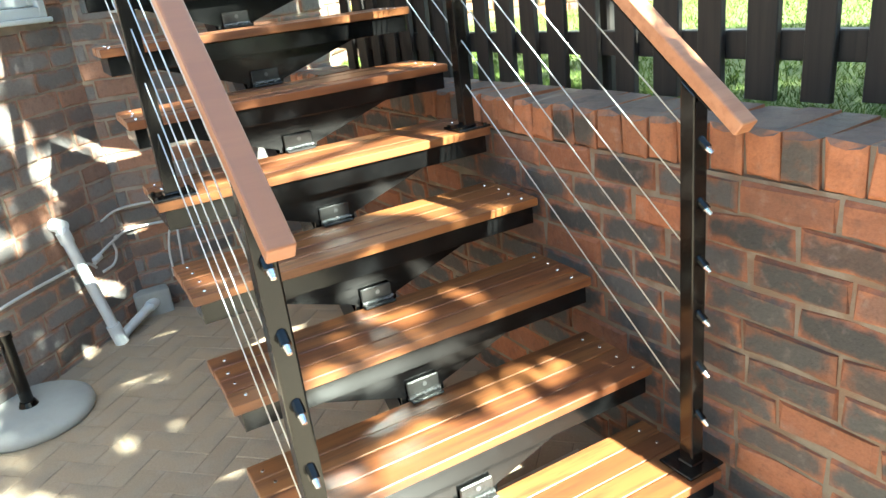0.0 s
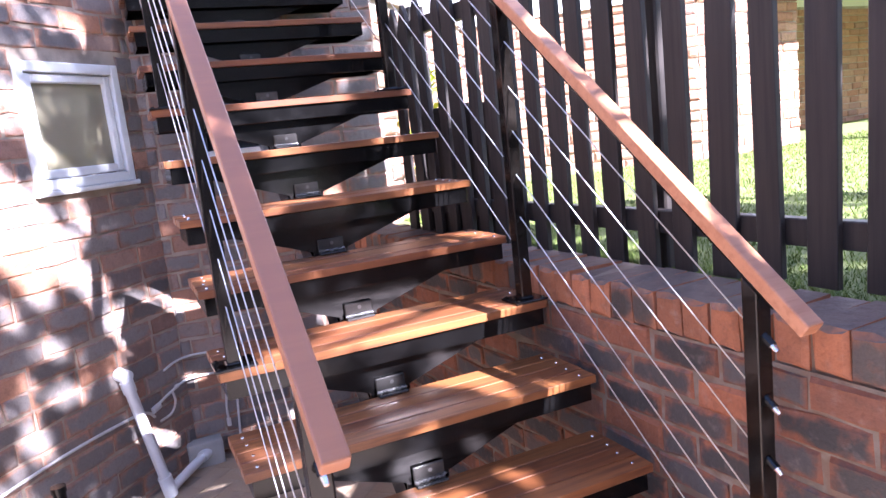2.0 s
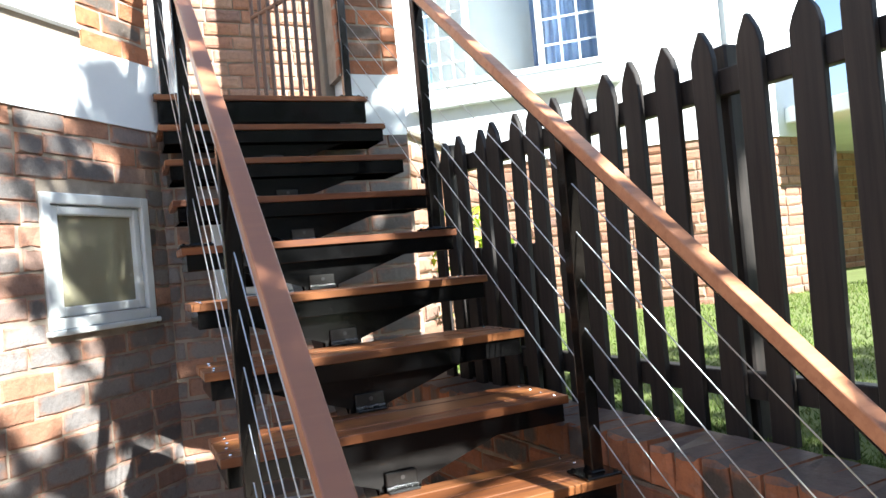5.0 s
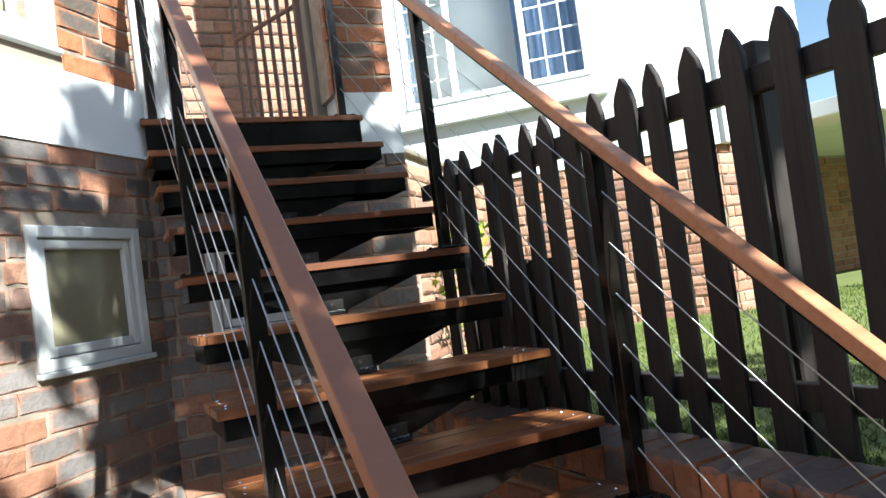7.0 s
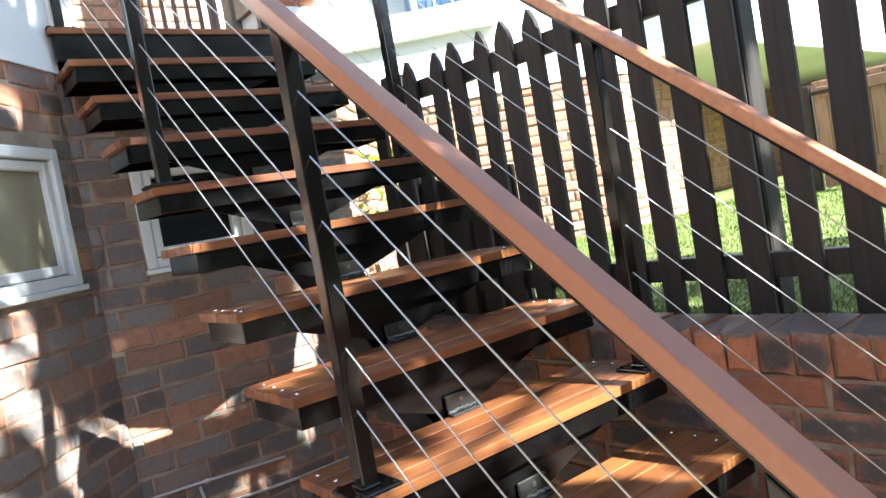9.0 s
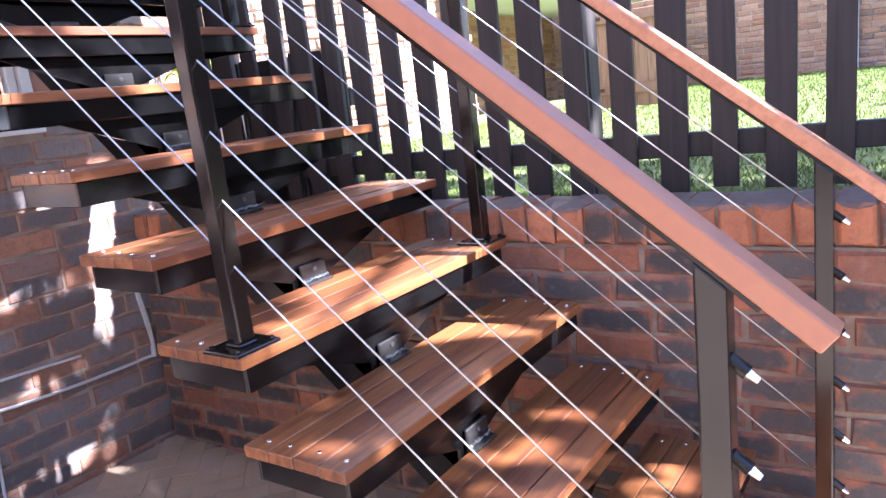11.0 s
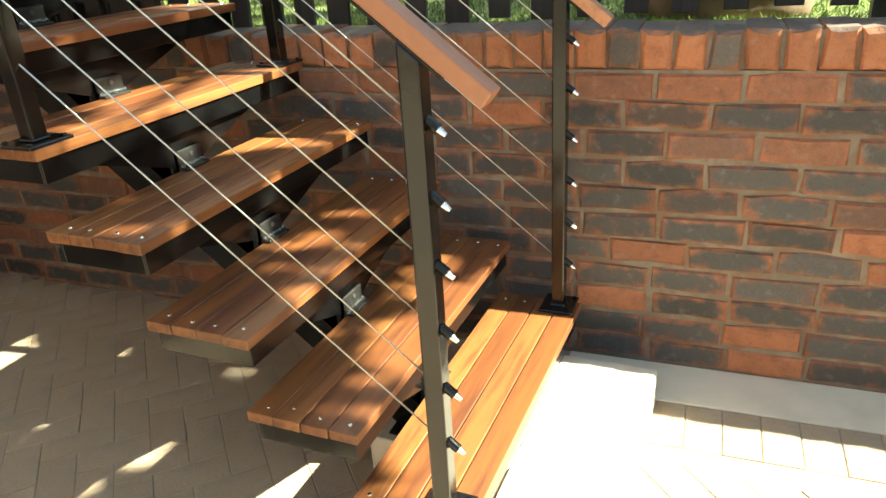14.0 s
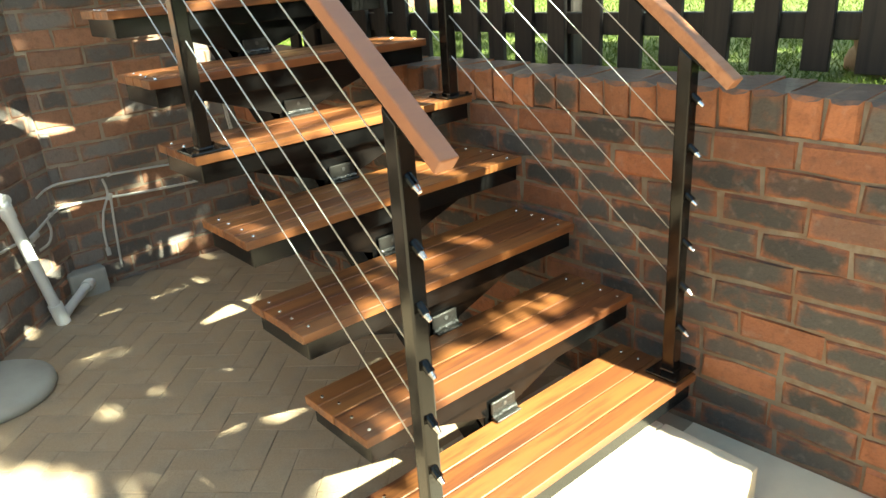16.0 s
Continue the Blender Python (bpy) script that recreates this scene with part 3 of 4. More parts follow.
def railing(x, low, step, under, askew):
    """Posts, cables and a sloping handrail; low: height of the lowest cable end over the step, under: of the handrail's underside at y = 0, askew: its drift in x."""
    def rail_z(y):
        return under + PITCH_UP * y

    r = thing("railing", (x, 0.06, RISE), "black steel railing with steel cables and a hardwood handrail", "railing", group="railings of the stair")
    half = 0.019
    for i, y in POST_Y.items():
        z = RISE * i
        top = rail_z(y) - 0.008
        bm = bmesh.new()
        box(bm, (x - half, y - half, z + 0.008), (x + half, y + half, top - 0.018), 0.004, segments=2)
        for v in bm.verts:
            if v.co.z > top - 0.05:
                v.co.z += PITCH_UP * (v.co.y - y) + 0.018
        post = part("post", bm, POST_STEEL, r)
        bm = bmesh.new()
        box(bm, (x - 0.055, y - 0.05, z + 0.0005), (x + 0.055, y + 0.05, z + 0.008), 0.002)
        box(bm, (x - half - 0.004, y - half - 0.004, z + 0.008), (x + half + 0.004, y + half + 0.004, z + 0.013), 0.003)
        part("base_plate", bm, POST_STEEL, post)
        for dx, dy in ((-0.042, -0.037), (0.042, -0.037), (-0.042, 0.037), (0.042, 0.037)):
            bm = bmesh.new()
            rod(bm, (x + dx, y + dy, z + 0.008), (x + dx, y + dy, z + 0.013), 0.006, 6)
            part("bolt", bm, STEEL, post)
    y1 = POST_Y[1]
    for n in range(6):
        z = RISE + low + step * n
        bm = bmesh.new()
        d = Vector((0, -0.80, -0.60)).normalized()
        a = Vector((x, y1 - half + 0.004, z))
        rod(bm, a, a + d * 0.026, 0.0095, 12)
        lug = part("lug", bm, STEEL, r, smooth=False)
        bm = bmesh.new()
        rod(bm, a + d * 0.025, a + d * 0.041, 0.0068, 10, 0.0045)
        part("lug_tip", bm, CHROME, lug, "bright steel cable end")
        bm = bmesh.new()
        y2 = POST_Y[13] + 0.02
        s = RISE / GOING
        rod(bm, (x, y1, z + 0.0), (x, y2, z + s * (y2 - y1)), 0.0017, 6)
        part("cable", bm, CABLE, r, "tight stainless steel cable", smooth=True)
    # handrail, with its flat bar below
    y0, y2 = -0.055, POST_Y[13] + 0.05
    d = Vector((0, 1, PITCH_UP)).normalized()
    length = (y2 - y0) / d.y
    m = Matrix.Translation((x, y0, rail_z(y0))) @ Matrix.Rotation(math.atan(PITCH_UP), 4, "X")
    bm = bmesh.new()
    box(bm, (-0.0215, 0.0, 0.0), (0.0215, length, 0.032), 0.005, m, segments=3)
    part("handrail", bm, RAIL_WOOD, r, "varnished reddish hardwood handrail")
    bm = bmesh.new()
    box(bm, (-0.016, 0.075, -0.0075), (0.016, length - 0.02, -0.0005), 0.001, m)
    part("rail_bar", bm, STEEL, r)
    for ob in r.children_recursive:
        for v in ob.data.vertices:
            v.co.x += askew * v.co.y
    return r


railing(0.050, 0.185, 0.1250, 1.057, 0.004)
railing(0.955, 0.156, 0.1290, 1.047, -0.016)

# ---- picket fence on the garden wall ----
FENCE_K = -0.0925


def fence_x(y):
    return 1.3725 + FENCE_K * y


fence = thing("picket_fence", (fence_x(0.7), 0.7, LAWN_Z), "dark creosoted timber picket fence with pointed tops", "fence")
fence_turn = math.atan2(-FENCE_K, 1.0)


def picket_mesh(seed):
    r = random.Random(seed)
    w, t, h = 0.0370 + r.uniform(-0.003, 0.003), 0.011, 1.088
    outline = [(-w, 0.0), (w, 0.0), (w + r.uniform(-0.003, 0.003), 0.5), (w, h - 0.075), (w * 0.75, h - 0.045), (0.004, h), (-0.004, h), (-w * 0.75, h - 0.042), (-w, h - 0.078), (-w + r.uniform(-0.003, 0.003), 0.55)]
    bm = bmesh.new()
    prism(bm, outline, -t, t)
    for v in bm.verts:
        v.co = Vector((v.co.y, v.co.x, v.co.z))
    bmesh.ops.recalc_face_normals(bm, faces=bm.faces)
    edges = [e for e in bm.edges if abs(e.verts[0].co.x - e.verts[1].co.x) < 1e-5]
    bmesh.ops.bevel(bm, geom=edges, offset=0.0025, segments=1, affect="EDGES")
    mesh = bpy.data.meshes.new("picket")
    bm.to_mesh(mesh)
    bm.free()
    mesh.materials.append(FENCE_WOOD)
    return mesh


PICKETS = [picket_mesh(k) for k in range(5)]
k0 = -24
for k in range(k0, 12):
    y = 0.920 + k * (0.1275 if k >= 0 else 0.1405)
    ob = link("picket", PICKETS[k % 5], fence, (fence_x(y), y, 0.984 - 0.024 * y + rng.uniform(-0.006, 0.006)))
    ob.rotation_euler = (rng.uniform(-0.012, 0.012), rng.uniform(-0.01, 0.01), fence_turn + rng.uniform(-0.03, 0.03))
y_lo, y_hi = 0.920 + (k0 - 0.5) * 0.1405, 2.50
for z0, z1 in ((1.068, 1.138), (1.875, 1.945)):
    bm = bmesh.new()
    c = (y_lo + y_hi) / 2
    m = Matrix.Translation((fence_x(c) + 0.031, c, 0)) @ Matrix.Rotation(fence_turn, 4, "Z")
    L = (y_hi - y_lo) / 2
    box(bm, (-0.019, -L, z0), (0.019, L, z1), 0.003, m)
    part("rail", bm, FENCE_WOOD, fence, centre=True)
for y in (-2.2, -0.75, 0.80, 2.3):
    bm = bmesh.new()
    x = fence_x(y) + 0.095
    box(bm, (x - 0.042, y - 0.045, LAWN_Z - 0.05), (x + 0.042, y + 0.045, 2.02), 0.006)
    part("fence_post", bm, FENCE_WOOD, fence, centre=True)

# close-boarded screen behind the upper end of the fence
boards_screen = thing("board_screen", (fence_x(2.07) + 0.11, 2.07, LAWN_Z), "low close-boarded dark timber screen behind the fence", "fence")
board_rng = random.Random(61)
for k in range(8):
    y = 1.76 + k * 0.088
    bm = bmesh.new()
    m = Matrix.Translation((fence_x(y) + 0.11, y, 0)) @ Matrix.Rotation(fence_turn, 4, "Z")
    box(bm, (-0.010, -0.040, LAWN_Z - 0.02), (0.010, 0.040, 1.54 + board_rng.uniform(-0.012, 0.012)), 0.003, m)
    part("board", bm, FENCE_WOOD, boards_screen, centre=True)
bm = bmesh.new()
m = Matrix.Translation((fence_x(2.07) + 0.137, 2.07, 0)) @ Matrix.Rotation(fence_turn, 4, "Z")
box(bm, (-0.016, -0.35, 1.32), (0.016, 0.35, 1.39), 0.003, m)
part("rail", bm, FENCE_WOOD, boards_screen, centre=True)

# ---- boarded gate standing on the lawn ----
garden_gate = thing("garden_gate", (6.40, 2.55, LAWN_Z), "weathered brown boarded timber gate standing on the lawn", "gate")
gate_turn = Matrix.Translation((6.40, 2.55, 0)) @ Matrix.Rotation(0.02, 4, "Z")
for k in range(6):
    y = -0.305 + k * 0.122
    bm = bmesh.new()
    box(bm, (-0.012, y - 0.058, LAWN_Z + 0.03), (0.012, y + 0.058, 1.955), 0.004, gate_turn)
    part("board", bm, GATE_WOOD, garden_gate, centre=True)
for z in (LAWN_Z + 0.16, 1.80):
    bm = bmesh.new()
    box(bm, (-0.042, -0.345, z), (-0.0125, 0.315, z + 0.10), 0.005, gate_turn)
    part("ledge", bm, GATE_WOOD, garden_gate, centre=True)
for y in (-0.42, 0.42):
    bm = bmesh.new()
    box(bm, (-0.035, y - 0.035, LAWN_Z - 0.05), (0.035, y + 0.035, 1.93), 0.006, gate_turn)
    part("gate_post", bm, FENCE_WOOD, garden_gate, centre=True)
for z in (LAWN_Z + 0.21, 1.85):
    bm = bmesh.new()
    box(bm, (-0.048, 0.20, z - 0.018), (-0.0425, 0.385, z + 0.018), 0.002, gate_turn)
    part("hinge", bm, FENCE_WOOD, garden_gate, centre=True)

# ---- pipes and cables on the house wall ----
drain = thing("waste_pipe", (-0.185, 2.44, FLOOR_Z), "white plastic waste pipe running down the wall into the floor", "pipe")
TOP, FOOT, BEND = Vector((-0.247, 2.39, 0.535)), Vector((-0.150, 2.435, -0.042)), Vector((0.048, 2.66, 0.0))
pipe_run("upright_pipe", [TOP, TOP.lerp(FOOT, 0.33), TOP.lerp(FOOT, 0.66), FOOT], 0.024, PVC, drain)
pipe_run("floor_pipe", [FOOT + Vector((0.008, 0.006, 0.0)), FOOT.lerp(BEND, 0.35), FOOT.lerp(BEND, 0.8), BEND], 0.022, PVC, drain)
for a, b, r in ((TOP + Vector((-0.022, 0.04, 0.012)), TOP + Vector((0.012, -0.01, 0.004)), 0.030), (TOP.lerp(FOOT, 0.03), TOP.lerp(FOOT, 0.12), 0.029), (TOP.lerp(FOOT, 0.87), FOOT + Vector((0.004, 0.0, -0.024)), 0.031), (FOOT.lerp(BEND, 0.85), BEND + Vector((0.008, 0.01, 0.002)), 0.028)):
    bm = bmesh.new()
    rod(bm, a, b, r, 16)
    part("collar", bm, PVC, drain, smooth=False)
bm = bmesh.new()
box(bm, (-0.04, 2.645, FLOOR_Z - 0.02), (0.13, 2.738, 0.055), 0.012, segments=2)
whole("concrete_haunch", bm, CONCRETE, "rough concrete haunch round the waste pipe on the floor", "concrete block")


def on_a(s, z, off=0.012):
    """A place on the slanting wall, s metres left of its corner."""
    p = CORNER - A_WAY * s
    return (p.x + A_WAY.y * off, p.y - A_WAY.x * off, z)


wires = thing("wall_cables", (0.02, 2.73, 0.40), "white electric cables clipped to the brick wall", "cable")
yb = CORNER.y - 0.015
pipe_run("upper_cable", [on_a(0.150, 0.464), on_a(0.060, 0.479), (0.053, yb - 0.004, 0.483), (0.163, yb, 0.478), (0.267, yb, 0.472), (0.453, yb, 0.462), (0.623, yb, 0.451)], 0.0055, CONDUIT, wires)
pipe_run("lower_cable", [on_a(0.250, 0.319), on_a(0.140, 0.346), on_a(0.040, 0.364), (0.053, yb - 0.004, 0.371), (0.203, yb, 0.366), (0.413, yb, 0.348), (0.667, yb, 0.338), (0.948, yb, 0.338)], 0.0065, CONDUIT, wires)
pipe_run("ground_cable", [on_a(1.460, 0.274), on_a(1.060, 0.319), on_a(0.780, 0.335), on_a(0.560, 0.336), on_a(0.330, 0.324), on_a(0.260, 0.279)], 0.0065, CONDUIT, wires)
pipe_run("loop_cable", [on_a(0.120, 0.354), on_a(0.110, 0.294), on_a(0.150, 0.249), on_a(0.230, 0.244)], 0.006, CONDUIT, wires)
pipe_run("drop_cable", [(0.235, yb, 0.458), (0.242, yb, 0.381), (0.203, yb, 0.296), (0.183, yb, 0.196), (0.181, yb, 0.093)], 0.006, CONDUIT, wires)
pipe_run("drop_cable", [(0.253, yb, 0.368), (0.241, yb, 0.236), (0.225, yb, -0.002)], 0.006, CONDUIT, wires)
pipe_run("rising_cable", [(0.948, yb, 0.338), (0.933, yb, 0.476), (0.913, yb, 0.656), (0.913, yb, 0.756), (0.933, yb - 0.01, 0.781), (0.958, yb - 0.01, 0.756)], 0.006, CONDUIT, wires)
pipe_run("rising_cable", [(0.948, yb, 0.356), (0.943, yb, 0.496), (0.923, yb, 0.656), (0.926, yb, 0.736), (0.943, yb - 0.01, 0.761)], 0.006, CONDUIT, wires)
for a, b, r in (((0.181, yb, 0.118), (0.181, yb, 0.078), 0.011), ((0.239, yb, 0.351), (0.255, yb, 0.381), 0.013), ((0.938, yb, 0.331), (0.943, yb, 0.381), 0.011), (on_a(0.270, 0.309), on_a(0.220, 0.319), 0.016), (on_a(0.095, 0.359), on_a(0.075, 0.362), 0.010), ((0.258, yb, 0.470), (0.275, yb, 0.474), 0.010)):
    bm = bmesh.new()
    rod(bm, a, b, r, 10)
    part("cable_clip", bm, CONDUIT, wires)

# ---- parasol base ----
base = thing("parasol_base", (-0.525, 1.965, FLOOR_Z), "round grey concrete parasol base with a black tube", "parasol base")
bm = bmesh.new()
profile = [(0.0, 0.0), (0.222, 0.0), (0.228, 0.012), (0.224, 0.034), (0.205, 0.046), (0.10, 0.060), (0.0, 0.064)]
rings = []
for r_, z_ in profile:
    rings.append([bm.verts.new((-0.525 + r_ * math.cos(k * math.tau / 40), 1.965 + r_ * math.sin(k * math.tau / 40), z_)) for k in range(40)] if r_ else [bm.verts.new((-0.525, 1.965, z_))])
for a, b in zip(rings, rings[1:]):
    for k in range(40):
        quad = [a[k % len(a)], a[(k + 1) % len(a)], b[(k + 1) % len(b)], b[k % len(b)]]
        bm.faces.new(list(dict.fromkeys(quad)))
part("weight", bm, CONCRETE, base, smooth=True)
bm = bmesh.new()
rod(bm, (-0.525, 1.965, 0.06), (-0.525, 1.965, 0.36), 0.023, 20)
rod(bm, (-0.525, 1.965, 0.062), (-0.525, 1.965, 0.080), 0.036, 20, 0.028)
rod(bm, (-0.525, 1.965, 0.345), (-0.525, 1.965, 0.368), 0.027, 20)
part("tube", bm, STEEL, base)
bm = bmesh.new()
rod(bm, (-0.55, 1.945, 0.30), (-0.595, 1.93, 0.30), 0.007, 8)
rod(bm, (-0.58, 1.935, 0.30), (-0.61, 1.925, 0.30), 0.018, 10)
part("knob", bm, STEEL, base)
for ob in base.children:
    ob.location.z = 0.0

# ---- the gate on the landing ----
GATE_PAINT = plain("brown_gate_paint", (0.13, 0.075, 0.055), 0.45, vary=0.4, scale=12)
gate = thing("security_gate", (0.82, 3.65, 2.32), "dark brown metal gate with upright bars on the landing", "gate")
g0, g1 = Vector((0.94, 3.35, 0)), Vector((0.70, 3.95, 0))
for k in range(8):
    p = g0.lerp(g1, k / 7)
    bm = bmesh.new()
    rod(bm, (p.x, p.y, 2.36), (p.x, p.y, 3.9), 0.013 if k else 0.028, 8)
    part("upright", bm, GATE_PAINT, gate)
for z in (2.38, 3.15, 3.88):
    bm = bmesh.new()
    rod(bm, (g0.x, g0.y, z), (g1.x, g1.y, z), 0.014, 8)
    part("crossbar", bm, GATE_PAINT, gate)
bm = bmesh.new()
box(bm, (0.862, 2.97, 2.32), (0.925, 3.05, 4.6), 0.006)
whole("door_jamb", bm, ROOF, "dull brown painted door jamb beside the gate", "door frame", kind="structure")
bm = bmesh.new()
box(bm, (0.035, 2.99, 2.32), (0.185, 3.12, 4.6), 0.006)
whole("door_pillar", bm, PLASTER, "white plastered pillar at the landing", "pillar", kind="structure")


# ---- neighbouring house across the lawn ----
def joined_bricks(name, parent, start, along, length, z0, rows, seed, course=0.088, unit=0.225, gap=0.012, holes=()):
    """A far brick face as one part: every brick is real, with its own edges."""
    r = random.Random(seed)
    u = Vector((along[0], along[1], 0)).normalized()
    into = Vector((-u.y, u.x, 0))
    verts, faces = [], []
    for row in range(rows):
        s = -(unit + gap) / 2 * (row % 2)
        za = z0 + row * course
        while s < length:
            wide = unit * r.uniform(0.72, 1.22)
            a, b = max(0, s), min(s + wide, length)
            s += wide + gap
            mid = (a + b) / 2
            if b - a < 0.04 or any(h0 < mid < h1 and k0 < za + 0.04 < k1 for h0, h1, k0, k1 in holes):
                continue
            out = 0.008 + r.uniform(0, 0.016)
            n = len(verts)
            for depth, inset in ((0.0, 0.0), (-out * 0.6, 0.0), (-out, 0.015)):
                for sx, sz in ((0, 0), (1, 0), (1, 1), (0, 1)):
                    x = a + inset + sx * (b - a - 2 * inset) + r.uniform(-0.004, 0.004)
                    z = za + inset + sz * (course - gap - 2 * inset) + r.uniform(-0.004, 0.004)
                    p = Vector((*start, 0)) + u * x + into * depth
                    verts.append((p.x, p.y, z))
            faces.append((n + 8, n + 9, n + 10, n + 11))
            for lvl in (0, 4):
                for k in range(4):
                    q = (k + 1) % 4
                    faces.append((n + lvl + k, n + lvl + q, n + lvl + 4 + q, n + lvl + 4 + k))
    mesh = bpy.data.meshes.new(name)
    mesh.from_pydata(verts, [], faces)
    mesh.materials.append(FAR_BRICK)
    ob = link(name, mesh, parent)
    return tagged(ob, kind="stuff")


joined_bricks("brickwork", porch_wall, (-0.6, 4.198), (1, 0), 1.8, 2.32, 28, 21)

P0, P1, P2 = Vector((0.95, 6.90)), Vector((4.44, 3.78)), Vector((5.80, 3.94))
HOUSE_TOP = 2.31
house = thing("neighbouring_house", (P1.x, P1.y, LAWN_Z), "neighbouring house with a red brick base and white plastered upper storey", "house")


def flat_box(a, b, s0, s1, front, back, z0, z1, bevel=0.0):
    """A box on the wall line from a to b, front and back measured into the wall."""
    d = b - a
    m = Matrix.Translation((a.x, a.y, 0)) @ Matrix.Rotation(math.atan2(d.y, d.x), 4, "Z")
    bm_ = bmesh.new()
    box(bm_, (s0, front, z0), (s1, back, z1), bevel, m)
    return bm_


for a, b, seed in ((P0, P1, 31), (P1, P2, 33)):
    L = (b - a).length
    part("base_wall", flat_box(a, b, 0, L, 0.0, 0.25, 0.6, HOUSE_TOP), FAR_MORTAR, house)
    joined_bricks("brickwork", house, a, b - a, L, LAWN_Z - 0.02, 16, seed)
L1, L2 = (P1 - P0).length, (P2 - P1).length
HW = (L1 - 2.58, L1 - 0.91, 3.08, 4.7)
for s0, s1, z0, z1 in ((0, HW[0], HOUSE_TOP, 6), (HW[1], L1 + 0.03, HOUSE_TOP, 6), (HW[0], HW[1], HOUSE_TOP, HW[2]), (HW[0], HW[1], HW[3], 6)):
    part("upper_wall", flat_box(P0, P1, s0, s1, -0.035, 0.25, z0, z1), PLASTER, house, "white plastered upper wall")
part("upper_wall", flat_box(P1, P2, 0.0, L2, -0.035, 0.25, HOUSE_TOP, 6), PLASTER, house, "white plastered upper wall")
part("ledge", flat_box(P0, P1, HW[0] - 0.12, HW[1] + 0.12, -0.12, -0.035, HW[2] - 0.20, HW[2] - 0.14, 0.006), PLASTER, house)
FAR_END = L2 + 6.8
part("balcony", flat_box(P1, P2, 0.75, FAR_END, -0.75, -0.035, 2.42, 2.56, 0.01), PLASTER, house)
part("balcony_front", flat_box(P1, P2, 0.75, FAR_END, -0.75, -0.68, 2.56, 3.4, 0.01), PLASTER, house)
part("balcony", flat_box(P1, P2, L2 + 0.002, FAR_END, -0.035, 1.7, 2.44, 2.56), PLASTER, house)
WAY = (P2 - P1).normalized()
R0, R1 = P2 + Vector((-WAY.y, WAY.x)) * 1.45, P2 + Vector((-WAY.y, WAY.x)) * 1.45 + WAY * 6.8
part("recess_wall", flat_box(R0, R1, 0, 6.8, 0.0, 0.25, 0.6, 2.44), FAR_MORTAR, house)
joined_bricks("brickwork", house, R0, WAY, 6.8, LAWN_Z - 0.02, 17, 35)
part("recess_wall", flat_box(P2, R0, 0.25, 1.45, 0.0, 0.2, 0.6, 2.44), FAR_MORTAR, house)
part("pilaster", flat_box(P1, P2, 0.0, 0.16, -0.10, -0.035, HOUSE_TOP, 6, 0.006), PLASTER, house)


def house_window(s0, s1, z0, z1):
    """A white window in three lights; the side lights have small panes."""
    d = P1 - P0
    m = Matrix.Translation((P0.x, P0.y, 0)) @ Matrix.Rotation(math.atan2(d.y, d.x), 4, "Z")
    f, w_ = 0.05, s1 - s0
    cuts = (0.0, 0.27, 0.68, 1.0)
    bm = bmesh.new()
    box(bm, (s0, -0.05, z0), (s1, 0.03, z0 + f), 0.004, m)
    box(bm, (s0, -0.05, z1 - f), (s1, 0.03, z1), 0.004, m)
    for c in (0.0, 1.0):
        x = s0 + (w_ - f) * c
        box(bm, (x, -0.045, z0 + f), (x + f, 0.03, z1 - f), 0.004, m)
    w = part("window", bm, PAINT, house, "white framed window with pale blue curtains")
    for c in cuts[1:3]:
        x = s0 + (w_ - f) * c
        bm = bmesh.new()
        box(bm, (x, -0.045, z0 + f), (x + f, 0.03, z1 - f), 0.004, m)
        part("mullion", bm, PAINT, w)
    for c0, c1 in ((0.0, 0.27), (0.68, 1.0)):
        x0, x1 = s0 + (w_ - f) * c0 + f, s0 + (w_ - f) * c1
        for k in (1, 2):
            x = x0 + (x1 - x0) * k / 3
            bm = bmesh.new()
            box(bm, (x - 0.008, -0.005, z0 + f), (x + 0.008, 0.008, z1 - f), 0, m)
            part("glazing_bar", bm, PAINT, w)
        for k in range(1, 7):
            z = z0 + (z1 - z0) * k / 7
            bm = bmesh.new()
            box(bm, (x0, -0.003, z - 0.008), (x1, 0.010, z + 0.008), 0, m)
            part("glazing_bar", bm, PAINT, w)
    bm = bmesh.new()
    box(bm, (s0 + f, 0.012, z0 + f), (s1 - f, 0.018, z1 - f), 0, m)
    part("pane", bm, GLASS, w)
    bm = bmesh.new()
    n = 60
    lo = [bm.verts.new(m @ Vector((s0 + w_ * (0.62 + 0.38 * k / n), 0.12 + 0.02 * math.sin(k * 0.9), z0))) for k in range(n + 1)]
    hi = [bm.verts.new((v.co.x, v.co.y, z1)) for v in lo]
    for k in range(n):
        bm.faces.new((lo[k], lo[k + 1], hi[k + 1], hi[k]))
    part("curtain", bm, CURTAIN, w)
    bm = bmesh.new()
    box(bm, (s0, 0.30, z0), (s1, 0.32, z1), 0, m)
    part("blind", bm, PAINT, w, "pale blind inside the room")


house_window(*HW)

# low screen wall that runs on from the pier
S0, S1 = Vector((1.225, 2.86)), Vector((2.45, 4.20))
screen = whole("wall_screen", flat_box(S0, S1, 0, (S1 - S0).length, 0.0, 0.11, 0.6, 2.185), FAR_MORTAR, "low rough brick wall running on behind the fence", "wall", kind="structure")
joined_bricks("brickwork", screen, S0, S1 - S0, (S1 - S0).length, LAWN_Z - 0.02, 14, 37)
whole("wall_cap", flat_box(S0, S1, -0.02, (S1 - S0).length, -0.03, 0.14, 2.185, 2.212, 0.004), ROOF, "thin dark capping on the low brick wall", "trim", kind="structure")
HY = 4.1

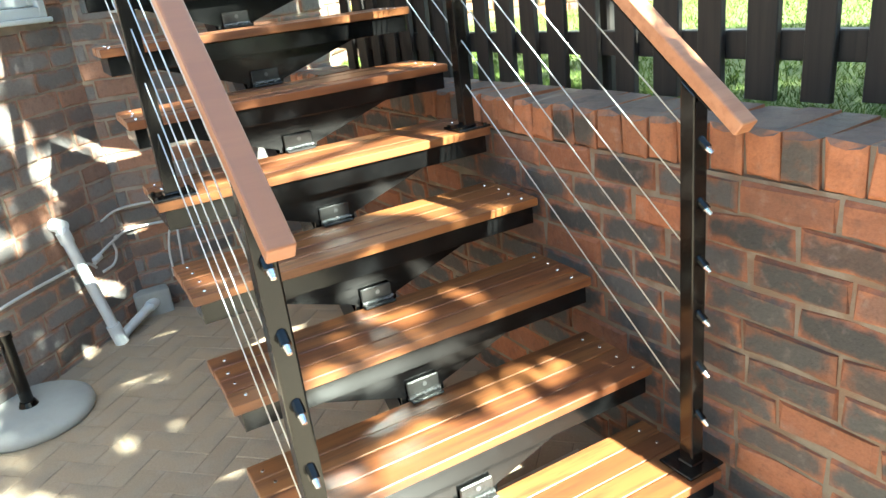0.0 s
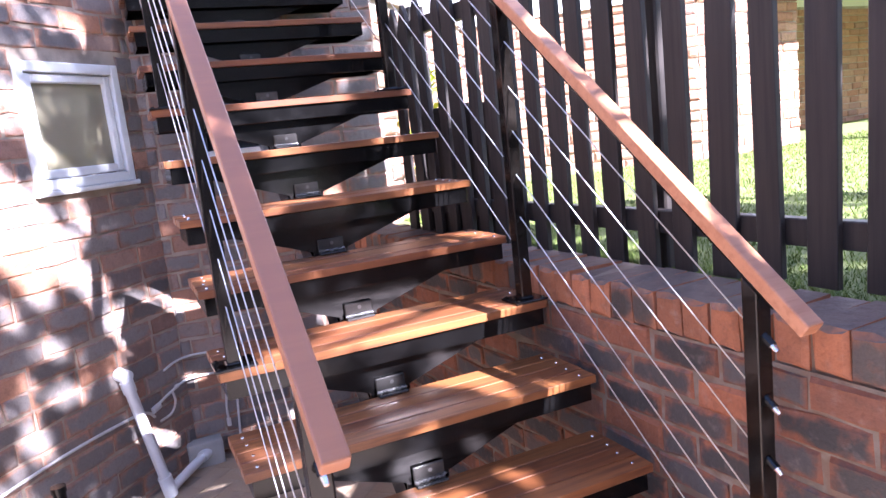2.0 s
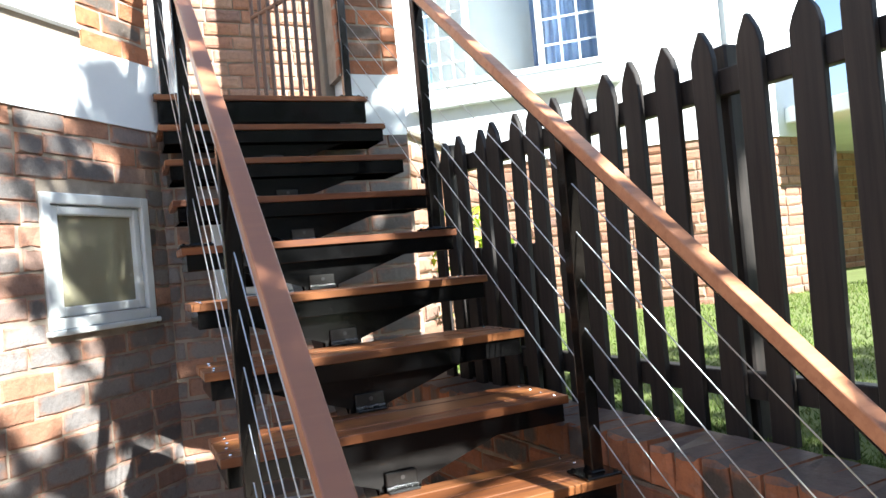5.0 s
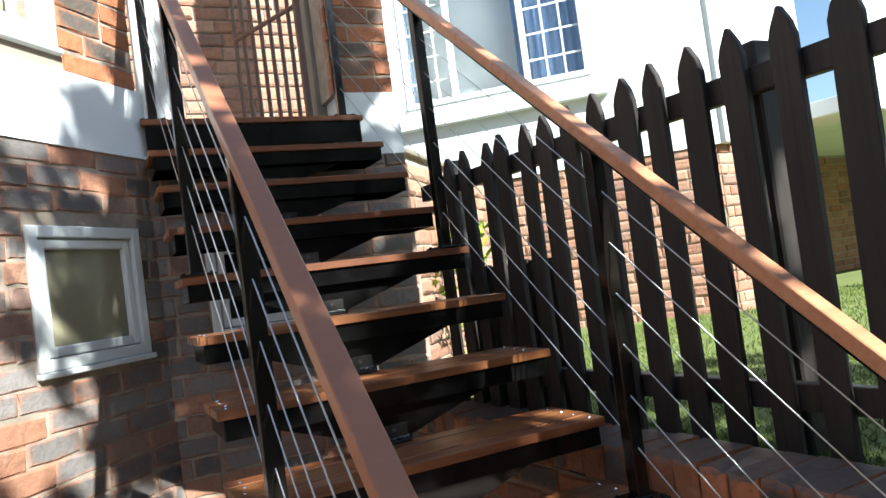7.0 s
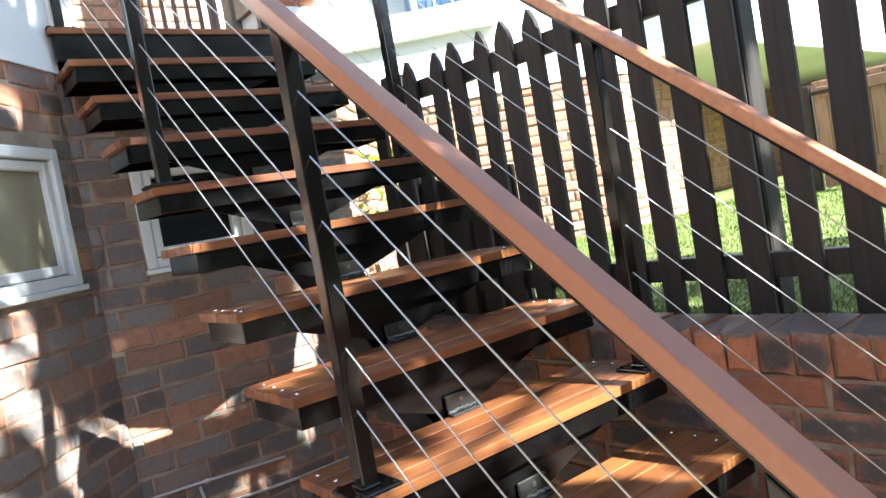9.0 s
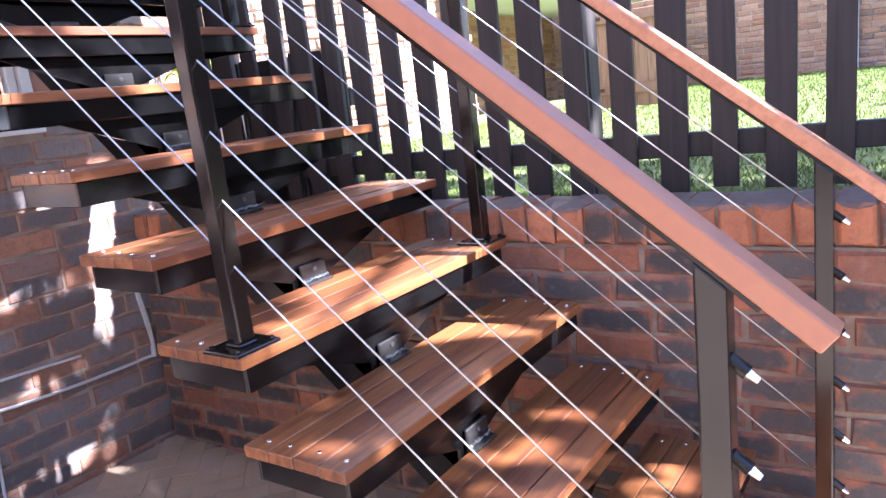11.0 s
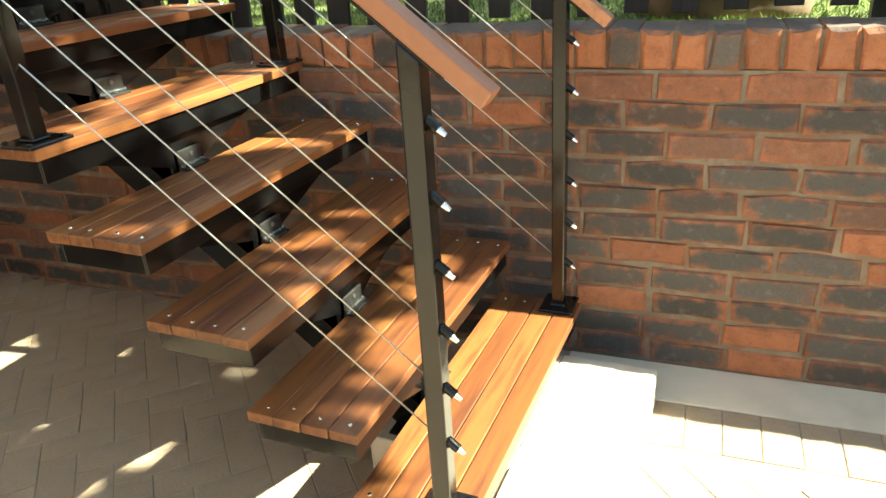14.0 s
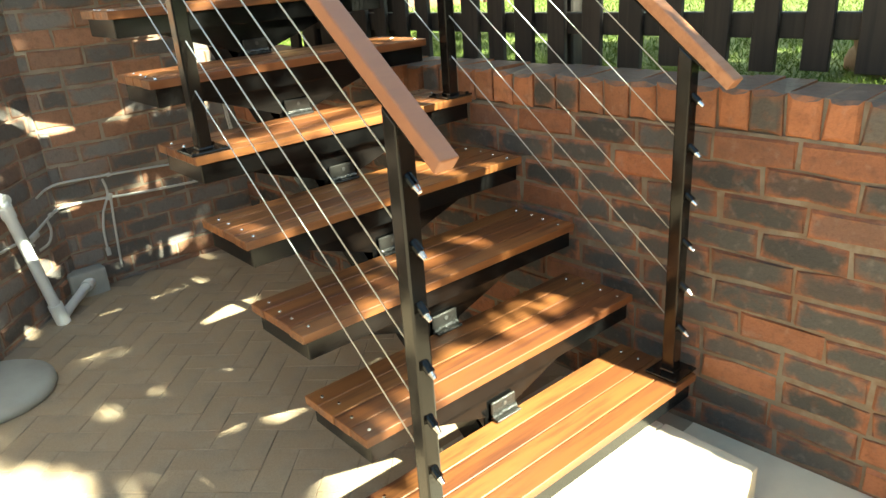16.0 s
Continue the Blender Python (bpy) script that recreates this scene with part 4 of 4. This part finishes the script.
# shaded wing with a plank gate
WX = 12.6
GX = 9.05
wing = thing("brick_wing", (WX, 1.0, LAWN_Z), "shaded red brick wing of the neighbouring house", "house")
bm = bmesh.new()
box(bm, (WX, -6.0, 0.6), (WX + 0.3, 7.4, 5.0))
part("wing_wall", bm, FAR_MORTAR, wing)
joined_bricks("brickwork", wing, (WX - 0.002, 7.3), (0, -1), 10.8, LAWN_Z - 0.02, 32, 41)
plank = thing("plank_gate", (GX, 3.6, LAWN_Z), "pale sun-bleached plank gate at the corner of the house", "gate")
for k in range(8):
    y = 3.12 + k * 0.118
    bm = bmesh.new()
    box(bm, (GX - 0.025, y, LAWN_Z - 0.02), (GX, y + 0.112, 2.17), 0.003)
    part("plank", bm, PALE_WOOD, plank, centre=True)
for z in (1.15, 1.95):
    bm = bmesh.new()
    box(bm, (GX - 0.05, 3.12, z), (GX - 0.025, 4.05, z + 0.09), 0.003)
    part("ledger", bm, PALE_WOOD, plank, centre=True)
bm = bmesh.new()
rod(bm, (WX - 0.09, 1.15, LAWN_Z), (WX - 0.09, 1.15, 3.2), 0.075, 16)
whole("downpipe", bm, PVC, "white downpipe on the shaded brick wing", "pipe")


def rock(name, at, size, seed, label, tone):
    """A weathered boulder."""
    bm = bmesh.new()
    bmesh.ops.create_icosphere(bm, subdivisions=4, radius=1.0)
    for v in bm.verts:
        n = noise.fractal(v.co * 0.9 + Vector((seed, 0, 0)), 1.0, 2.0, 5)
        v.co *= 1 + 0.28 * n
        v.co = Vector((v.co.x * size[0] + at[0], v.co.y * size[1] + at[1], max(-0.35, v.co.z) * size[2] + at[2]))
    return whole(name, bm, tone, label, "boulder", smooth=True)


ROCK = plain("brown_boulder", (0.22, 0.14, 0.09), 0.9, vary=0.6, scale=9, relief=0.8)
PALE_ROCK = plain("pale_boulder", (0.24, 0.20, 0.165), 0.9, vary=0.5, scale=7, relief=0.8)
rock("boulder", (1.72, -0.28, LAWN_Z + 0.06), (0.16, 0.26, 0.20), 3.1, "brown boulder on the lawn behind the fence", ROCK)
rock("boulder", (4.6, -0.55, LAWN_Z + 0.12), (0.35, 0.40, 0.36), 8.4, "large pale boulder on the lawn", PALE_ROCK)

# ---- pad in front of the lowest step ----
pad = thing("concrete_pad", (0.5, 0.0, FLOOR_Z), "pale smooth concrete pad at the foot of the stair", "concrete pad")
bm = bmesh.new()
box(bm, (0.10, -0.250, -0.15), (0.895, 0.03, 0.046), 0.008, segments=2)
part("front_slab", bm, SLAB, pad)
bm = bmesh.new()
box(bm, (0.36, 0.032, -0.15), (0.891, 0.42, 0.044), 0.004)
part("rear_slab", bm, SLAB, pad)

shrub = thing("shrub", (1.62, 2.95, LAWN_Z), "small yellow-green leafy shrub beyond the fence", "shrub")
SHRUB_LEAF = grass_look("shrub_leaf", (0.16, 0.26, 0.02), (0.34, 0.42, 0.03))
bm = bmesh.new()
srng = random.Random(23)
for k in range(7):
    rod(bm, (1.62 + srng.uniform(-0.03, 0.03), 2.95, LAWN_Z), (1.62 + srng.uniform(-0.15, 0.15), 2.95 + srng.uniform(-0.12, 0.12), LAWN_Z + srng.uniform(0.4, 0.75)), 0.008, 6, 0.003)
part("stems", bm, BARK, shrub)
verts, faces = [], []
for k in range(150):
    p = Vector((1.62 + srng.gauss(0, 0.10), 2.95 + srng.gauss(0, 0.09), LAWN_Z + srng.uniform(0.15, 0.85)))
    e = Euler((srng.uniform(-1.2, 1.2), srng.uniform(-1.0, 1.0), srng.uniform(0, math.tau))).to_matrix()
    n = len(verts)
    verts += [tuple(p + e @ Vector(d)) for d in ((-0.05, 0, 0), (-0.01, -0.016, 0.006), (0.05, 0, -0.012), (-0.01, 0.016, 0.006))]
    faces.append((n, n + 1, n + 2, n + 3))
mesh = bpy.data.meshes.new("leaves")
mesh.from_pydata(verts, [], faces)
mesh.materials.append(SHRUB_LEAF)
tagged(link("leaves", mesh, shrub), kind="stuff")

# ---- tree whose crown dapples the stair ----
ELEV = math.asin(SUN_WAY.z)
ACROSS, UPWARD = Vector((1, 0, 0)), Vector((0, math.sin(ELEV), math.cos(ELEV)))
CROWN_AT = ACROSS * 0.1 + UPWARD * 1.9 + SUN_WAY * 5.2
foot = Vector((3.6, CROWN_AT.y - 0.4, LAWN_Z))
tree = thing("tree", foot, "leafy tree on the lawn casting dappled shade", "tree")
fork = Vector((3.0, CROWN_AT.y - 0.2, CROWN_AT.z - 0.2))
bm = bmesh.new()
rod(bm, foot, fork, 0.15, 12, 0.09)
for k in range(7):
    tip = CROWN_AT + ACROSS * rng.uniform(-1.2, 1.0) + UPWARD * rng.uniform(-1.3, 1.3)
    rod(bm, fork, tip, 0.035, 8, 0.008)
part("trunk", bm, BARK, tree, smooth=True)
verts, faces = [], []
trng = random.Random(TREE_SEED)
cells_ = [(i_, j_) for j_ in range(11) for i_ in range(11)] + [(4, -1), (5, -1), ] + [(i_ + 0.5, j_) for i_ in range(4, 9) for j_ in (-0.4, 0.5)] + [(i_, j_) for i_ in range(11, 17) for j_ in range(6)] + [(6 + 0.7 * i_, 7.8 + 0.7 * j_) for i_ in range(6) for j_ in range(9)] + [(4.6, 1.1), (5.3, 1.2), (6.0, 1.1), (6.6, 0.9)]
twigs_ = [(-2.9 + 0.6 * i_ + 0.3 * (j_ % 2), 2.2 + 0.6 * j_) for i_ in range(17) for j_ in range(9)]
for i_, j_ in cells_ + twigs_:
    twig = (i_, j_) in twigs_
    a = -1.35 + 0.262 * i_ + trng.uniform(-0.11, 0.11)
    w = 0.74 + 0.255 * j_ + trng.uniform(-0.10, 0.10)
    size = trng.uniform(0.14, 0.22) if w < 1.2 else trng.uniform(0.10, 0.21)
    if twig:
        a, size = a + 0.262 * 4.2, trng.uniform(0.05, 0.10)
        if trng.random() < 0.45 or a > 0.35:
            continue
    if not twig and any(((a - gx) / (rx + size)) ** 2 + ((w - gw) / (rw + size)) ** 2 < 1 for gx, gw, rx, rw in TREE_GAPS):
        continue
    if not twig and trng.random() < (0.34 if a < 0.30 and 1.72 < w < 2.7 else 0.3 if a < -0.15 and w < 1.0 else 0.32 if a < -0.3 else 0.0 if w < 1.25 else 0.1):
        continue
    c = ACROSS * a + UPWARD * w + SUN_WAY * (5.2 + trng.uniform(-0.7, 0.7))
    for q in range(int(50 + 520 * size)):
        r_, f_ = size * math.sqrt(trng.random()), trng.uniform(0, math.tau)
        p = c + ACROSS * (r_ * math.cos(f_)) + UPWARD * (r_ * math.sin(f_)) + SUN_WAY * trng.gauss(0, size * 0.7)
        e = Euler((trng.uniform(-0.9, 0.5), trng.uniform(-0.8, 0.8), trng.uniform(0, math.tau))).to_matrix()
        l, wd = trng.uniform(0.04, 0.07), trng.uniform(0.02, 0.034)
        n = len(verts)
        verts += [tuple(p + e @ Vector(d)) for d in ((-l, 0, 0), (0, -wd, 0.004), (l, 0, -0.006), (0, wd, 0.004))]
        faces.append((n, n + 1, n + 2, n + 3))
# openings in the foliage, by the sun flecks that fall through them on the paving and on the house walls
FLOOR_FLECKS = ((0.5, 2.04, 0.045), (0.6, 1.62, 0.03), (0.48, 1.34, 0.035), (0.21, 1.56, 0.04), (0.28, 1.34, 0.03), (0.2, 1.1, 0.045), (0.31, 1.07, 0.03), (0.3, 0.63, 0.05), (0.21, 0.65, 0.04), (0.02, 1.18, 0.035), (0.45, 2.43, 0.035), (0.17, 2.01, 0.035), (0.09, 2.43, 0.035), (-0.24, 1.53, 0.03), (-0.31, 2.42, 0.03), (-0.19, 2.07, 0.03))
WALL_FLECKS = ((-0.39, 2.32, 1.05, 0.05), (-0.6, 2.09, 0.95, 0.035), (-0.47, 2.23, 0.76, 0.035), (-0.48, 2.23, 0.57, 0.035), (-0.06, 2.67, 0.8, 0.06), (-0.31, 2.4, 0.98, 0.06), (-0.28, 2.42, 1.22, 0.05), (0.5, 2.75, 0.54, 0.05), (0.48, 2.75, 0.02, 0.05), (0.9, 2.75, 1.11, 0.06), (0.78, 2.75, 0.6, 0.08), (0.46, 2.75, 0.41, 0.05), (0.6, 2.75, 1.07, 0.05), (-0.45, 2.27, 2.35, 0.17), (-0.75, 1.95, 2.45, 0.22), (-0.32, 2.40, 2.62, 0.14), (-0.53, 2.17, 1.68, 0.05), (-0.15, 2.58, 2.75, 0.13), (-0.60, 2.10, 2.80, 0.22))
leaves = np.array(verts).reshape(-1, 4, 3)
middle, way, kept = leaves.mean(axis=1), np.array(SUN_WAY), np.ones(len(leaves), bool)
for x, y, z, r in [(x, y, FLOOR_Z, r) for x, y, r in FLOOR_FLECKS] + list(WALL_FLECKS):
    kept &= np.linalg.norm(np.cross(middle - np.array((x, y, z)), way), axis=1) > r + 0.022
verts = [tuple(v) for v in leaves[kept].reshape(-1, 3)]
faces = [(4 * k, 4 * k + 1, 4 * k + 2, 4 * k + 3) for k in range(len(verts) // 4)]
mesh = bpy.data.meshes.new("crown")
mesh.from_pydata(verts, [], faces)
mesh.materials.append(LEAF)
link("crown", mesh, tree)

# ---- grass ----
verts, faces = [], []
grng = random.Random(5)
for k in range(110000):
    u_ = grng.random()
    x = 1.36 + 11.0 * u_ ** 2.1
    y = grng.uniform(-2.0, HY - 0.02)
    h = grng.uniform(0.010, 0.026) * (1 + 0.35 * u_)
    a = grng.uniform(0, math.tau)
    w = 0.0016 * (1 + 3.0 * u_)
    dx, dy = math.cos(a) * w, math.sin(a) * w
    lx, ly = grng.gauss(0, 0.018), grng.gauss(0, 0.018)
    n = len(verts)
    verts += [(x - dx, y - dy, LAWN_Z - 0.004), (x + dx, y + dy, LAWN_Z - 0.004), (x + lx, y + ly, LAWN_Z + h)]
    faces.append((n, n + 1, n + 2))
mesh = bpy.data.meshes.new("grass")
mesh.from_pydata(verts, [], faces)
mesh.materials.append(GRASS)
tagged(link("grass", mesh, None), "short green lawn grass, partly in sun", "grass", kind="stuff")

# ---- courtyard pavers ----
paving = thing("paving", (0.0, 0.5, FLOOR_Z), "brown clay brick paving in herringbone", "paving", kind="structure")


def paver_mesh(seed):
    r = random.Random(seed)
    x, y = 0.0991, 0.0491
    v = []
    for z, s in ((-0.03, 0.0), (-0.0015, 0.0), (0.0, 0.002)):
        for sx, sy in ((-1, -1), (1, -1), (1, 1), (-1, 1)):
            v.append((sx * (x - s) + r.uniform(-0.001, 0.001), sy * (y - s) + r.uniform(-0.001, 0.001), z))
    f = [(8, 9, 10, 11)]
    for lvl in (0, 4):
        for k in range(4):
            q = (k + 1) % 4
            f.append((lvl + k, lvl + q, lvl + 4 + q, lvl + 4 + k))
    mesh = bpy.data.meshes.new("paver")
    mesh.from_pydata(v, [], f)
    mesh.materials.append(PAVER)
    return mesh


PAVERS = [paver_mesh(k) for k in range(4)]
cells = []
turn45 = Matrix.Rotation(radians(45), 2)
for i in range(-70, 71):
    for j in range(-70, 71):
        d = (i - j) % 4
        if d == 0:
            c, rot = Vector((i + 1.0, j + 0.5)) * 0.1, 0.0
        elif d == 3:
            c, rot = Vector((i + 0.5, j + 1.0)) * 0.1, math.pi / 2
        else:
            continue
        c = turn45 @ c
        if not (-1.6 < c.x < wall_x(c.y) - (0.42 if c.y < 0.2 else 0.04) and -1.7 < c.y < 2.66):
            continue
        off = (c - CORNER).dot(Vector((A_WAY.y, -A_WAY.x)))
        if off < 0.06:
            continue
        cells.append((abs(c.x - 0.2) + 0.7 * abs(c.y - 0.7), c, rot + radians(45)))
cells.sort(key=lambda e: e[0])
prng = random.Random(3)
rest_v, rest_f = [], []
for n, (far, c, rot) in enumerate(cells):
    mesh, z = PAVERS[prng.randrange(4)], FLOOR_Z + prng.uniform(-0.002, 0.001)
    if n < 300:
        ob = link("paver", mesh, paving, (c.x, c.y, z), rot + prng.uniform(-0.008, 0.008))
    else:
        m = Matrix.Translation((c.x, c.y, z)) @ Matrix.Rotation(rot, 4, "Z")
        o = len(rest_v)
        rest_v += [tuple(m @ v.co) for v in mesh.vertices]
        rest_f += [tuple(o + q for q in p.vertices) for p in mesh.polygons]
if rest_v:
    mesh = bpy.data.meshes.new("paver_field")
    mesh.from_pydata(rest_v, [], rest_f)
    mesh.materials.append(PAVER)
    tagged(link("paver_field", mesh, paving), kind="stuff")
bm = bmesh.new()
m = Matrix.Translation((wall_x(2.7), 2.7, 0)) @ Matrix.Rotation(math.atan2(-K.y, -K.x), 4, "Z")
box(bm, (2.65, -0.205, FLOOR_Z - 0.02), (6.0, -0.004, FLOOR_Z + 0.002), 0.002, m)
whole("wall_footing", bm, SLAB, "pale cement strip along the foot of the garden wall", "kerb", kind="structure")

edge_mesh = paver_mesh(77)
for k in range(16):
    s = 2.70 + 0.06 + k * 0.1005 + 0.22
    p = m @ Vector((s, -0.308, FLOOR_Z + prng.uniform(-0.002, 0.001)))
    link("paver", edge_mesh, paving, p, math.atan2(-K.y, -K.x) + math.pi / 2)

# ---- bricks, one by one ----
lay_bricks(garden_wall, (wall_x(W_END), W_END), -K, W_END - W_START, -0.1415, 12, BRICK, course=0.0845, unit=0.224, gap=0.011, proud=0.0075, seed=2)
crng = random.Random(9)
u = -K
n = int((W_END - W_START) / 0.089)
for k in range(n):
    at = Vector((wall_x(W_END), W_END, 0)) + u * (0.04 + k * 0.089)
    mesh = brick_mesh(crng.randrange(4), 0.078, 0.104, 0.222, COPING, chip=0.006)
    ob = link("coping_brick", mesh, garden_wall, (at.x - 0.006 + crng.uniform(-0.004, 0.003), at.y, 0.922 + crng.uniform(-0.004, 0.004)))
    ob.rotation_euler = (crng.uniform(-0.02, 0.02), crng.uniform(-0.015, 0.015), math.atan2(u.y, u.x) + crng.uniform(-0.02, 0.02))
lay_bricks(wall_slant, A_START, A_WAY, A_LEN, -0.125, 27, HOUSE_BRICK, course=0.0858, holes=[(A_WIN[0] - 0.005, A_WIN[1] + 0.005, A_WIN[2] - 0.02, A_WIN[3] + 0.01)], seed=4, shift=-0.11)
lay_bricks(wall_back, b0, (1, 0), 1.2, -0.125, 27, HOUSE_BRICK, course=0.0858, holes=[(B_WIN[0] - 0.005, B_WIN[1] + 0.005, B_WIN[2] - 0.02, B_WIN[3] + 0.01)], seed=5, shift=-0.06)
lay_bricks(wall_upper, A_START, A_WAY, A_LEN - 0.02, 2.475, 14, COPING, course=0.0858, holes=[(U_WIN[0] - 0.005, U_WIN[1] + 0.005, U_WIN[2] - 0.02, U_WIN[3] + 0.01)], seed=6)
lay_bricks(pier, (CORNER.x + 0.873, CORNER.y + 0.01), (1, 0), 0.31, 2.47, 14, COPING, course=0.0858, seed=8)
